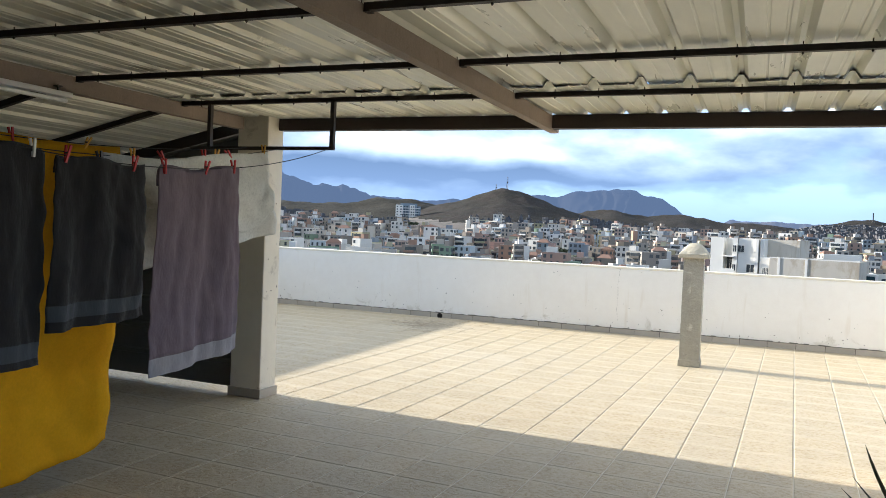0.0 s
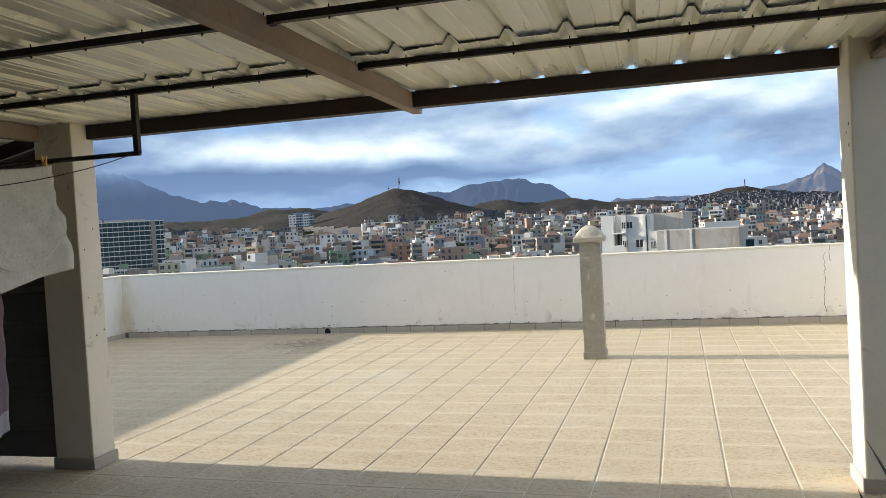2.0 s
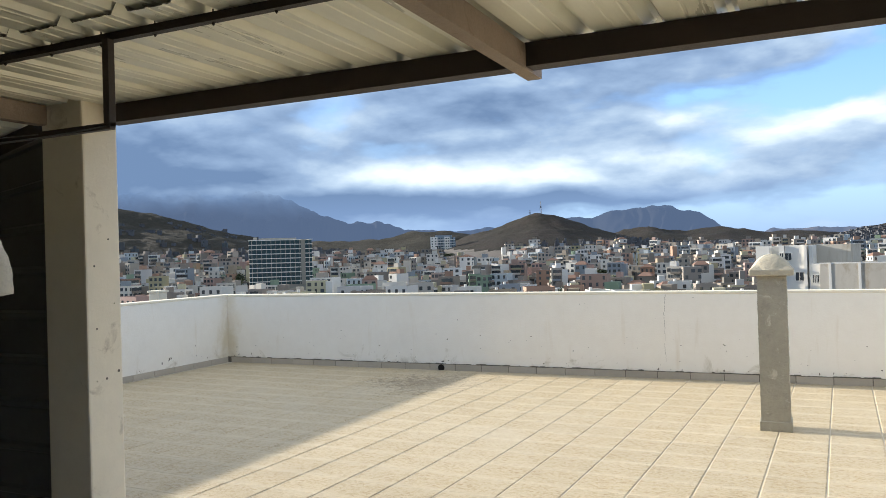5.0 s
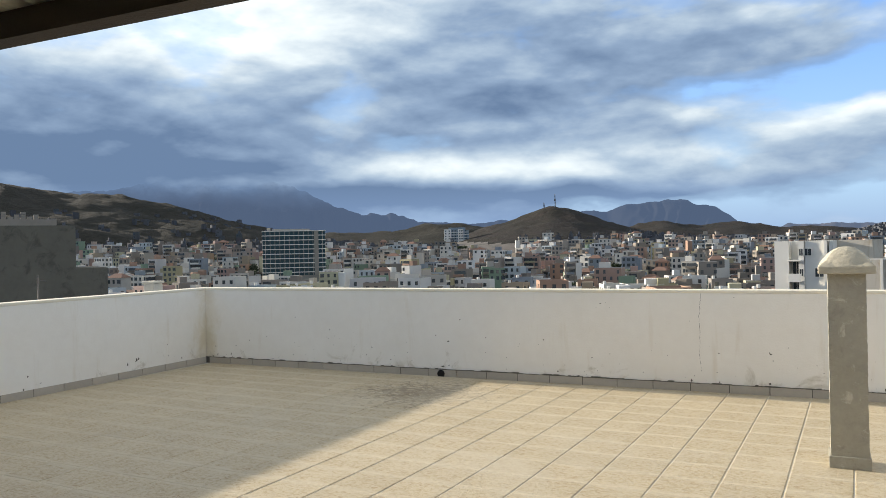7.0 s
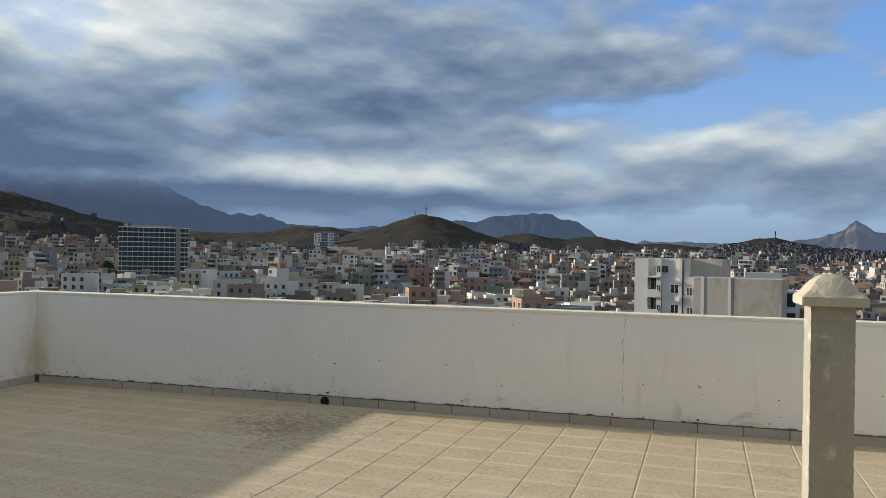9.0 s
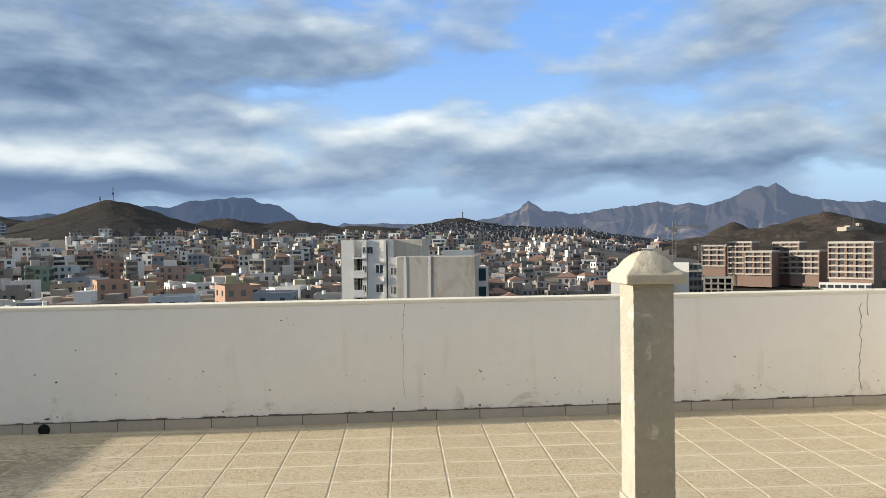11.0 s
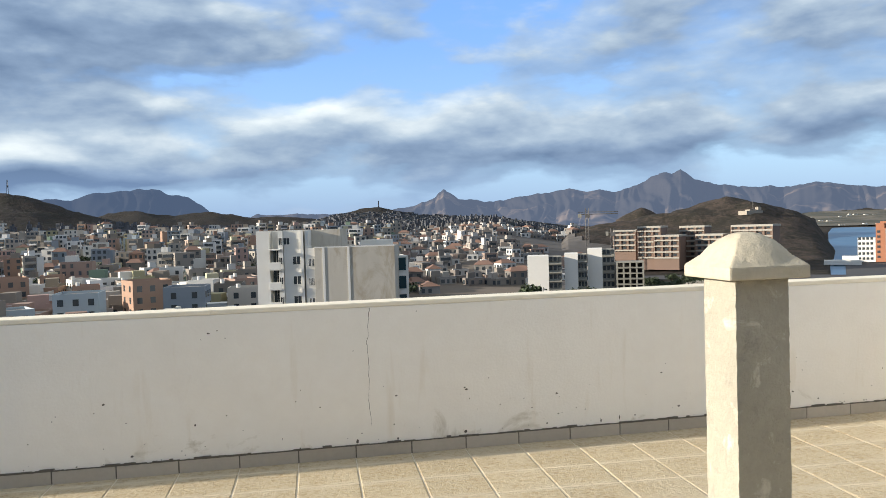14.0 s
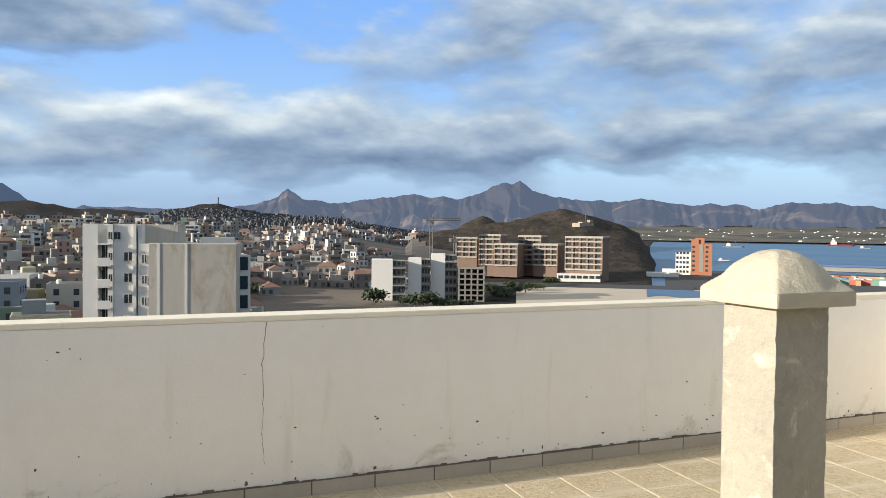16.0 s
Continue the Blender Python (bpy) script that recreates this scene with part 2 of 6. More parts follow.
def earth_material():
    """Dry volcanic earth: dark brown hills with scrub, redder soil on the headland by the bay, paler on the western slope."""
    m = bpy.data.materials.new("dry_earth")
    m.use_nodes = True
    n = Nodes(m.node_tree)
    pos = n.add("ShaderNodeNewGeometry").outputs["Position"]
    x = n.add("ShaderNodeSeparateXYZ", {0: pos}).outputs[0]
    wide = n.math("MULTIPLY", n.math("SUBTRACT", n.noise(pos, 0.01, 4.0, 0.6), 0.5), 120.0)
    xx = n.math("ADD", x, wide)
    col = n.mix(n.math("DIVIDE", n.math("SUBTRACT", xx, 150.0), 80.0, True), (0.038, 0.032, 0.0285, 1), (0.066, 0.052, 0.043, 1))
    col = n.mix(n.math("DIVIDE", n.math("SUBTRACT", -420.0, xx), 160.0, True), col, (0.042, 0.039, 0.032, 1))
    scrub = n.ramp(n.math("ADD", n.math("MULTIPLY", n.noise(pos, 0.16, 5.0, 0.65, 0.4), 0.6), n.math("MULTIPLY", n.noise(pos, 0.025, 4.0, 0.6, 0.4), 0.4)), [(0.44, grey(0)), (0.54, grey(0.75))])
    col = n.mix(scrub, col, (0.024, 0.0245, 0.019, 1))
    bare = n.ramp(n.noise(pos, 0.05, 6.0, 0.7, 0.8), [(0.60, grey(0)), (0.72, grey(0.6))])
    col = n.mix(bare, col, (0.075, 0.060, 0.048, 1))
    h = n.math("ADD", n.noise(pos, 0.14, 6.0, 0.65), n.math("MULTIPLY", n.noise(pos, 0.03, 4.0), 1.5))
    bn = n.add("ShaderNodeBump", {"Strength": 0.9, "Distance": 2.0, "Height": h})
    bs = n.add("ShaderNodeBsdfPrincipled", {"Base Color": col, "Roughness": 0.95, "Specular IOR Level": 0.1, "Normal": bn.outputs[0]})
    n.add("ShaderNodeOutputMaterial", {0: bs.outputs[0]})
    return m


def paint_material():
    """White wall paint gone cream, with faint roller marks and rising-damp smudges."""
    m = bpy.data.materials.new("white_wall_paint")
    m.use_nodes = True
    n = Nodes(m.node_tree)
    pos = n.add("ShaderNodeNewGeometry").outputs["Position"]
    z = n.add("ShaderNodeSeparateXYZ", {0: pos}).outputs[2]
    a, b = n.noise(pos, 0.9, 5.0, 0.6, 0.4), n.noise(pos, 7.0, 5.0, 0.6, 0.3)
    tall = n.add("ShaderNodeMapping", {0: pos, 3: (5.0, 5.0, 0.7)}).outputs[0]
    col = n.ramp(n.math("ADD", n.math("MULTIPLY", a, 0.6), n.math("MULTIPLY", b, 0.4)), [(0.3, (0.80, 0.762, 0.685)), (0.6, (0.85, 0.818, 0.745))])
    runs = n.ramp(n.noise(tall, 1.3, 6.0, 0.6, 0.2), [(0.60, grey(0)), (0.74, grey(0.35))])
    col = n.mix(runs, col, (0.66, 0.58, 0.44, 1))
    corner = n.add("ShaderNodeVectorMath", {0: n.add("ShaderNodeVectorMath", {0: pos, 1: (6.87, 0.0, -0.35)}).outputs[0], 1: (1.0, 1.0, 0.35)})
    corner.operation = "MULTIPLY"
    reach = n.add("ShaderNodeVectorMath", {0: corner.outputs[0]})
    reach.operation = "LENGTH"
    seep = n.math("ADD", n.math("MULTIPLY", reach.outputs["Value"], -1.5), n.math("MULTIPLY", n.noise(pos, 3.0, 6.0, 0.65, 0.6), 1.0))
    col = n.mix(n.ramp(seep, [(0.05, grey(0)), (0.45, grey(0.55))]), col, (0.58, 0.48, 0.27, 1))
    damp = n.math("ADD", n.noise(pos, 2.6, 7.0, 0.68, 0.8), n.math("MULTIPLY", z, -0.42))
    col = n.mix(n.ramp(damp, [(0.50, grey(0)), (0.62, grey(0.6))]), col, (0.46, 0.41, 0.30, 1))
    h = n.math("ADD", n.noise(pos, 50, 5.0, 0.6), n.math("MULTIPLY", n.noise(pos, 5, 3.0), 1.2))
    bn = n.add("ShaderNodeBump", {"Strength": 0.16, "Distance": 0.02, "Height": h})
    bs = n.add("ShaderNodeBsdfPrincipled", {"Base Color": col, "Roughness": 0.82, "Specular IOR Level": 0.3, "Normal": bn.outputs[0]})
    n.add("ShaderNodeOutputMaterial", {0: bs.outputs[0]})
    return m


M = {}
M["tile"] = tile_material("beige_floor_tile", "object")
M["tile_rest"] = tile_material("beige_floor_tile_joined", "island")
M["grout"] = material("pale_grout", (0.72, 0.67, 0.56), 0.9, bump=0.3)
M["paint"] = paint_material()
M["coping"] = material("white_coping_paint", (0.80, 0.74, 0.60), 0.8, vary=0.08, grain=14, blotch=2, bump=0.25, bump_scale=30, stain=(0.55, 0.50, 0.42))
M["skirting"] = material("grey_skirting_tile", (0.43, 0.385, 0.315), 0.6, vary=0.16, grain=30, blotch=3, bump=0.15, per="object")
M["cream_plaster"] = material("cream_plaster", (0.74, 0.685, 0.56), 0.85, vary=0.12, grain=12, blotch=2.0, bump=0.12, bump_scale=40, stain=(0.32, 0.265, 0.19), stain_at=0.60)
M["rear_grey"] = material("rear_wall_grey", (0.26, 0.245, 0.215), 0.9, vary=0.2, grain=12, blotch=2.0, bump=0.3)
M["cement"] = material("weathered_cement", (0.37, 0.347, 0.28), 0.9, vary=0.28, grain=24, blotch=3.2, bump=0.75, bump_scale=34, stain=(0.27, 0.25, 0.21), stain_at=0.56, blotches=((0.54, 0.52, 0.43), 8.5, 0.58))
M["cap_cement"] = material("limewashed_cement", (0.47, 0.425, 0.325), 0.9, vary=0.24, grain=30, blotch=5, bump=0.5, bump_scale=26, stain=(0.42, 0.38, 0.30), stain_at=0.66)
M["sheet"] = material("cream_painted_sheet", (0.75, 0.745, 0.635), 0.30, metal=0.1, vary=0.20, grain=6, blotch=1.6, bump=0.06, bump_scale=20, stain=(0.36, 0.32, 0.24), stain_at=0.66, stretch=(3, 0.6, 1))
M["sheet_edge"] = material("dark_sheet_edge", (0.04, 0.035, 0.03), 0.7)
M["purlin"] = material("dark_brown_steel", (0.035, 0.028, 0.024), 0.55, metal=0.3, vary=0.4, grain=30, bump=0.2)
M["rafter"] = material("rusty_brown_primer", (0.275, 0.215, 0.165), 0.65, metal=0.1, vary=0.3, grain=45, blotch=5, bump=0.25, stain=(0.18, 0.11, 0.065), stain_at=0.60)
M["header"] = material("brown_steel_beam", (0.052, 0.040, 0.036), 0.6, metal=0.2, vary=0.3, bump=0.2)
M["panel_dark"] = material("dark_green_sheet", (0.115, 0.115, 0.104), 0.6, metal=0.2, vary=0.3, bump=0.1)
M["pipe"] = material("dark_pipe", (0.055, 0.045, 0.04), 0.5, metal=0.4, vary=0.35, bump=0.15)
M["cord"] = material("black_cord", (0.03, 0.03, 0.03), 0.8, bump=0)
M["chip"] = material("bare_cement_chip", (0.13, 0.115, 0.095), 0.95, vary=0.3, bump=0.4)
M["dark"] = material("painted_dark_inside", (0.012, 0.011, 0.010), 0.95, bump=0)
M["pvc"] = material("white_plastic", (0.75, 0.75, 0.72), 0.4, bump=0.03)
M["lamp_glass"] = material("opal_tube", (0.80, 0.82, 0.80), 0.25, bump=0)
for key, c in dict(towel_black=(0.036, 0.034, 0.033), towel_purple=(0.195, 0.152, 0.168), towel_band=(0.36, 0.34, 0.345), towel_band_dark=(0.075, 0.08, 0.085), sheet_white=(0.80, 0.78, 0.70), blanket=(0.80, 0.40, 0.012)).items():
    pile = key.startswith("towel")
    M[key] = material("cloth_" + key, c, 0.95, vary=0.38 if pile else 0.25, grain=26 if pile else 60, blotch=4, bump=0.6, bump_scale=90 if pile else 260, spec=0.05, sheen=0.12 if pile else 0.0, stretch=(1, 1, 0.35) if pile else (1, 1, 1), relief=0.007 if pile else 0.02)
M["sheet_white"] = material("cloth_white_net", (0.74, 0.73, 0.66), 0.95, vary=0.22, grain=40, blotch=5, bump=0.4, bump_scale=200, spec=0.05, blotches=((0.66, 0.65, 0.585), 60.0, 0.50))
for key, c in dict(red=(0.55, 0.03, 0.03), yellow=(0.72, 0.38, 0.04), black=(0.02, 0.02, 0.022), white=(0.75, 0.72, 0.66), blue=(0.02, 0.05, 0.22)).items():
    M["plastic_" + key] = material("plastic_" + key, c, 0.4, bump=0.03)
M["aloe"] = material("aloe_leaf", (0.070, 0.075, 0.045), 0.6, vary=0.3, grain=30, blotch=9, bump=0.2, stain=(0.16, 0.12, 0.06))
M["pot"] = material("terracotta", (0.33, 0.15, 0.08), 0.85, vary=0.25, bump=0.3)
M["soil"] = material("dry_soil", (0.10, 0.07, 0.045), 0.95, vary=0.4, bump=0.8)
# distance
M["ground"] = earth_material()
M["far_range"] = distant_material("hazed_mountain_rock", (0.075, 0.070, 0.068), (0.082, 0.106, 0.158), 0.73, (0.42, 0.32, 0.235))
M["cloud_mountain"] = distant_material("hazed_slate_rock", (0.04, 0.042, 0.045), (0.058, 0.084, 0.138), 0.76, mist=(150, 255, 130))
M["sea"] = material("blue_sea", (0.045, 0.13, 0.24), 0.40, vary=0.25, grain=0.2, blotch=0.01, bump=0.25, bump_scale=0.4)
M["shore"] = material("dry_shore_plain", (0.12, 0.106, 0.078), 0.95, vary=0.4, grain=0.03, blotch=0.003, bump=0, stain=(0.032, 0.038, 0.027), stain_at=0.43)
M["sand"] = material("pale_sand", (0.48, 0.42, 0.33), 0.95, vary=0.15, grain=0.6, blotch=0.05, bump=0)
M["asphalt"] = material("asphalt", (0.055, 0.055, 0.058), 0.9, vary=0.2, bump=0)
HOUSE = [(0.622, 0.604, 0.551), (0.66, 0.645, 0.6), (0.42, 0.398, 0.349), (0.221, 0.198, 0.169), (0.6, 0.575, 0.52), (0.341, 0.28, 0.2), (0.282, 0.183, 0.133), (0.7, 0.69, 0.66), (0.608, 0.577, 0.513), (0.169, 0.155, 0.132), (0.55, 0.5, 0.42), (0.252, 0.286, 0.303), (0.332, 0.232, 0.184), (0.5, 0.49, 0.47), (0.338, 0.312, 0.264), (0.66, 0.641, 0.585), (0.64, 0.63, 0.61), (0.36, 0.33, 0.20), (0.258, 0.223, 0.181), (0.42, 0.33, 0.27), (0.626, 0.596, 0.521), (0.204, 0.28, 0.199), (0.281, 0.25, 0.214), (0.25, 0.28, 0.31), (0.205, 0.183, 0.153), (0.315, 0.283, 0.243), (0.392, 0.347, 0.293), (0.239, 0.209, 0.176)]
HOUSE = [tuple(0.90 * v for v in c) for c in HOUSE] + [(0.34, 0.22, 0.155), (0.44, 0.41, 0.28), (0.38, 0.43, 0.45), (0.36, 0.25, 0.21)]
M["house_wall"] = material("painted_house_wall", (0.5, 0.5, 0.5), 0.9, vary=0.14, grain=0.8, blotch=0.12, bump=0, per="object", palette=HOUSE)
M["house_rest"] = material("painted_far_walls", (0.5, 0.5, 0.5), 0.9, vary=0.14, grain=0.8, blotch=0.12, bump=0, per="island", palette=HOUSE)
# house colours flattened and blued: distance haze put into the paint
M["house_hazed"] = material("far_hazed_walls", (0.5, 0.5, 0.5), 0.9, vary=0.14, grain=0.8, blotch=0.12, bump=0, per="island", palette=[(0.055 + 0.085 * r, 0.058 + 0.092 * g, 0.066 + 0.105 * b) for r, g, b in HOUSE])
M["house_low"] = material("unpainted_block_walls", (0.3, 0.3, 0.3), 0.95, vary=0.2, grain=0.8, blotch=0.12, bump=0, per="island", palette=[(0.21, 0.19, 0.165), (0.27, 0.245, 0.215), (0.165, 0.15, 0.135), (0.28, 0.21, 0.17), (0.25, 0.24, 0.225), (0.55, 0.54, 0.51), (0.48, 0.46, 0.43), (0.19, 0.165, 0.145), (0.34, 0.31, 0.27), (0.52, 0.51, 0.48)])
M["screed"] = material("far_flat_roofs", (0.15, 0.142, 0.135), 0.95, vary=0.25, grain=0.6, blotch=0.08, bump=0, per="island")
M["house_roof"] = material("flat_roof_screed", (0.25, 0.235, 0.215), 0.95, vary=0.25, grain=0.6, blotch=0.08, bump=0, per="object")
M["roof_tiles"] = material("orange_roof_tiles", (0.19, 0.115, 0.085), 0.9, vary=0.3, grain=2, blotch=0.2, bump=0, per="object")
M["window"] = glass_material("dark_window_glass", (0.040, 0.047, 0.050))
M["white_block"] = material("white_facade", (0.72, 0.695, 0.63), 0.85, vary=0.08, grain=1.2, blotch=0.12, bump=0, stain=(0.45, 0.42, 0.37), stain_at=0.66)
M["beige_block"] = material("stained_beige_facade", (0.50, 0.46, 0.385), 0.9, vary=0.22, grain=0.8, blotch=0.15, bump=0, stain=(0.36, 0.30, 0.22), stain_at=0.47, stretch=(1, 1, 0.4))
M["grey_block"] = material("bare_concrete", (0.255, 0.243, 0.205), 0.95, vary=0.18, grain=0.9, blotch=0.2, bump=0, stain=(0.17, 0.163, 0.14), stain_at=0.58)
M["olive_render"] = material("rough_olive_cement_render", (0.165, 0.150, 0.115), 0.95, vary=0.25, grain=2.5, blotch=0.35, bump=0.4, bump_scale=4.0, stain=(0.10, 0.092, 0.07), stain_at=0.52)
M["tan_block"] = material("bare_tan_blockwork", (0.31, 0.275, 0.225), 0.95, vary=0.25, grain=2.0, blotch=0.4, bump=0)
M["brick_block"] = material("orange_brick_facade", (0.185, 0.128, 0.098), 0.9, vary=0.15, grain=1.2, blotch=0.15, bump=0)
M["hotel_band"] = material("cream_balcony_bands", (0.36, 0.335, 0.285), 0.9, vary=0.12, grain=0.8, blotch=0.1, bump=0)
M["dirt"] = material("trodden_dirt", (0.135, 0.112, 0.088), 0.95, vary=0.3, grain=0.3, blotch=0.03, bump=0.3, bump_scale=0.3, stain=(0.06, 0.062, 0.04), stain_at=0.55)
M["blue_render"] = material("blue_grey_render", (0.20, 0.245, 0.28), 0.9, vary=0.1, grain=0.8, blotch=0.1, bump=0)
M["dust"] = material("street_dust", (0.115, 0.102, 0.090), 0.95, vary=0.4, grain=0.2, blotch=0.02, bump=0, stain=(0.05, 0.05, 0.042), stain_at=0.50)
M["orange_block"] = material("orange_facade", (0.36, 0.155, 0.085), 0.85, vary=0.1, grain=0.8, blotch=0.1, bump=0)
M["teal_glass"] = glass_material("teal_curtain_glass", (0.016, 0.040, 0.046), 0.20, 0.35)
M["steel_far"] = material("painted_steel", (0.10, 0.095, 0.09), 0.6, bump=0)
M["blue_roof"] = material("blue_hall_roof", (0.075, 0.13, 0.25), 0.6, bump=0, vary=0.1, grain=0.3, blotch=0.05)
M["hull_red"] = material("red_hull", (0.30, 0.05, 0.05), 0.6, bump=0)
M["hull_grey"] = material("grey_hull", (0.24, 0.27, 0.29), 0.6, bump=0)
M["bark"] = material("bark", (0.12, 0.085, 0.06), 0.95, bump=0.3, bump_scale=8)
M["leaf"] = material("foliage", (0.045, 0.062, 0.030), 0.8, vary=0.45, grain=2.0, blotch=0.4, bump=0, per="island")
BOX = [(0.42, 0.12, 0.08), (0.50, 0.50, 0.48), (0.12, 0.20, 0.36), (0.44, 0.28, 0.14), (0.55, 0.55, 0.54), (0.16, 0.28, 0.22)]
M["container"] = material("container_paint", (0.4, 0.4, 0.4), 0.7, bump=0, per="object", palette=BOX)


# ---- mesh helpers ----
def box(bm, x0, x1, y0, y1, z0, z1, bevel=0.0):
    v = [bm.verts.new((x, y, z)) for z in (z0, z1) for y in (y0, y1) for x in (x0, x1)]
    fs = [bm.faces.new([v[i] for i in q]) for q in ((0, 2, 3, 1), (4, 5, 7, 6), (0, 1, 5, 4), (2, 6, 7, 3), (0, 4, 6, 2), (1, 3, 7, 5))]
    if bevel:
        es = list({e for f in fs for e in f.edges})
        bmesh.ops.bevel(bm, geom=es, offset=bevel, segments=2, profile=0.6, affect="EDGES")
    return v


def rod(bm, a, b, r0, r1=None, n=8):
    a, b = Vector(a), Vector(b)
    r1 = r0 if r1 is None else r1
    q = (b - a).to_track_quat("Z", "Y")
    ra, rb = [], []
    for i in range(n):
        c = Vector((math.cos(2 * math.pi * i / n), math.sin(2 * math.pi * i / n), 0))
        ra.append(bm.verts.new(a + q @ (c * r0)))
        rb.append(bm.verts.new(b + q @ (c * r1)))
    for i in range(n):
        bm.faces.new((ra[i], ra[(i + 1) % n], rb[(i + 1) % n], rb[i]))
    bm.faces.new(ra[::-1])
    bm.faces.new(rb)


def mesh_of(name, bm, mat, smooth=False):
    me = bpy.data.meshes.new(name)
    bmesh.ops.recalc_face_normals(bm, faces=bm.faces[:])
    bm.to_mesh(me)
    bm.free()
    for m in mat if isinstance(mat, (list, tuple)) else (mat,):
        me.materials.append(m)
    if smooth:
        me.polygons.foreach_set("use_smooth", [True] * len(me.polygons))
    return me


def part(name, bm, mat, parent=None, label="", smooth=False):
    ob = new(name, mesh_of(name, bm, mat, smooth))
    ob.parent = parent
    if label:
        tagged(ob, label)
    return ob


def boxes(name, mat, parent, *lists, bevel=0.0, label=""):
    bm = bmesh.new()
    for b in lists:
        box(bm, *b, bevel=bevel)
    return part(name, bm, mat, parent, label)


def empty(name, x, y, z, label, category, group="", kind="", yaw=0.0):
    ob = new(name)
    ob.empty_display_size = 0.2
    ob.matrix_basis = pose(x, y, z, 0, 0, yaw)
    return tagged(ob, label, category, group, kind)


def smooth(a, b, v):
    k = min(1.0, max(0.0, (v - a) / (b - a)))
    return k * k * (3 - 2 * k)


# ---- terrace: walls and floor ----
XL, XR, YN = -6.87, 5.95, -14.2          # left wall, right wall, rear wall; the far wall's face is y = 0
WH, WT = 1.10, 0.20                      # parapet height and thickness


def parapet(name, x0, x1, y0, y1, label):
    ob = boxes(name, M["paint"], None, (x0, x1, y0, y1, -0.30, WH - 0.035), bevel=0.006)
    tagged(ob, label, "wall", kind="structure")
    bm = bmesh.new()
    box(bm, x0 - 0.004, x1 + 0.004, y0 - 0.004, y1 + 0.004, WH - 0.035, WH, bevel=0.009)
    part("coping", bm, M["coping"], ob, "sunlit white coping along the wall top")
    return ob


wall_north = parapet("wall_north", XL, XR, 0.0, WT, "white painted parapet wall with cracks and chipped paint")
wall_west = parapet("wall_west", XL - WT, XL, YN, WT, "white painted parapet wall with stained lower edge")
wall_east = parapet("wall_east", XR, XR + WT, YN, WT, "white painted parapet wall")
# rear wall is added and never in view; its grey limits bounced light
wall_south = tagged(boxes("wall_south", M["rear_grey"], None, (XL - WT, XR + WT, YN - 0.2, YN, -0.30, 2.75)), "added grey rear wall out of view, dark to limit bounced light", "wall", kind="structure")
slab = boxes("floor", M["grout"], None, (XL - WT, XR + WT, YN - 0.2, WT, -0.40, -0.0045))
tagged(slab, "terrace floor of worn beige ceramic tiles", "floor", kind="structure")
tower_shell = boxes("building_below", M["beige_block"], None, (XL - WT - 0.05, XR + WT + 0.05, YN - 4.0, WT + 0.05, -27.0, -0.42))
tagged(tower_shell, "plain apartment block under the terrace", "building", kind="structure")

# skirting pieces over an added dark backing strip that shows in their joints
boxes("mortar_bed", M["chip"], wall_north, (XL, XR, -0.005, 0.0, 0.0, 0.087))
boxes("mortar_bed", M["chip"], wall_west, (XL, XL + 0.005, -7.2, -0.012, 0.0, 0.087))
bm = bmesh.new()
box(bm, 0.0040, 0.3960, -0.012, 0.0, 0.0, 0.088, bevel=0.0015)
sk_mesh = mesh_of("skirting_tile", bm, M["skirting"])
for i in range(-17, 15):
    o = new("skirting_tile", sk_mesh)
    o.parent, o.matrix_basis = wall_north, pose(i * 0.4 - 0.003, 0, 0)
for i in range(18):
    o = new("skirting_tile", sk_mesh)
    o.parent, o.matrix_basis = wall_west, pose(XL, -0.012 - i * 0.4 - 0.4, 0, 0, 0, 90)
    o = new("skirting_tile", sk_mesh)
    o.parent, o.matrix_basis = wall_east, pose(XR, -0.012 - i * 0.4, 0, 0, 0, -90)

# ragged mortar bead above the skirting
bm = bmesh.new()
x = XL
while x < XR:
    w = random.uniform(0.02, 0.10)
    box(bm, x, min(x + w, XR), -0.0135 - random.random() * 0.004, 0.0, 0.0865, 0.090 + random.random() ** 2 * 0.014)
    x += w
part("mortar_bead", bm, M["chip"], wall_north, "ragged dark mortar line above the skirting")


def crack(parent, pts, width):
    bm = bmesh.new()
    rows = []
    for k, (x, z) in enumerate(pts):
        w = width * random.uniform(0.35, 1.0)
        rows.append([bm.verts.new((x - w, -0.0015, z)), bm.verts.new((x + w, -0.0015, z)), bm.verts.new((x + w, 0.004, z)), bm.verts.new((x - w, 0.004, z))])
    for a, b in zip(rows, rows[1:]):
        for j in range(4):
            bm.faces.new((a[j], a[(j + 1) % 4], b[(j + 1) % 4], b[j]))
    return part("crack", bm, M["chip"], parent, "thin dark crack in the paint")


def wander(x0, z0, x1, z1, n, amp):
    out, d = [], 0.0
    for k in range(n + 1):
        f = k / n
        d += random.uniform(-amp, amp)
        d *= 0.82
        out.append((x0 + (x1 - x0) * f + d, z0 + (z1 - z0) * f))
    return out


crack(wall_north, wander(0.128, 1.06, 0.10, 0.80, 14, 0.006), 0.0020)
crack(wall_north, wander(0.10, 0.80, 0.115, 0.22, 26, 0.006), 0.0014)
crack(wall_north, wander(4.56, 1.08, 4.57, 0.86, 12, 0.008), 0.004)
crack(wall_north, wander(4.50, 0.98, 4.48, 0.15, 40, 0.016), 0.0042)


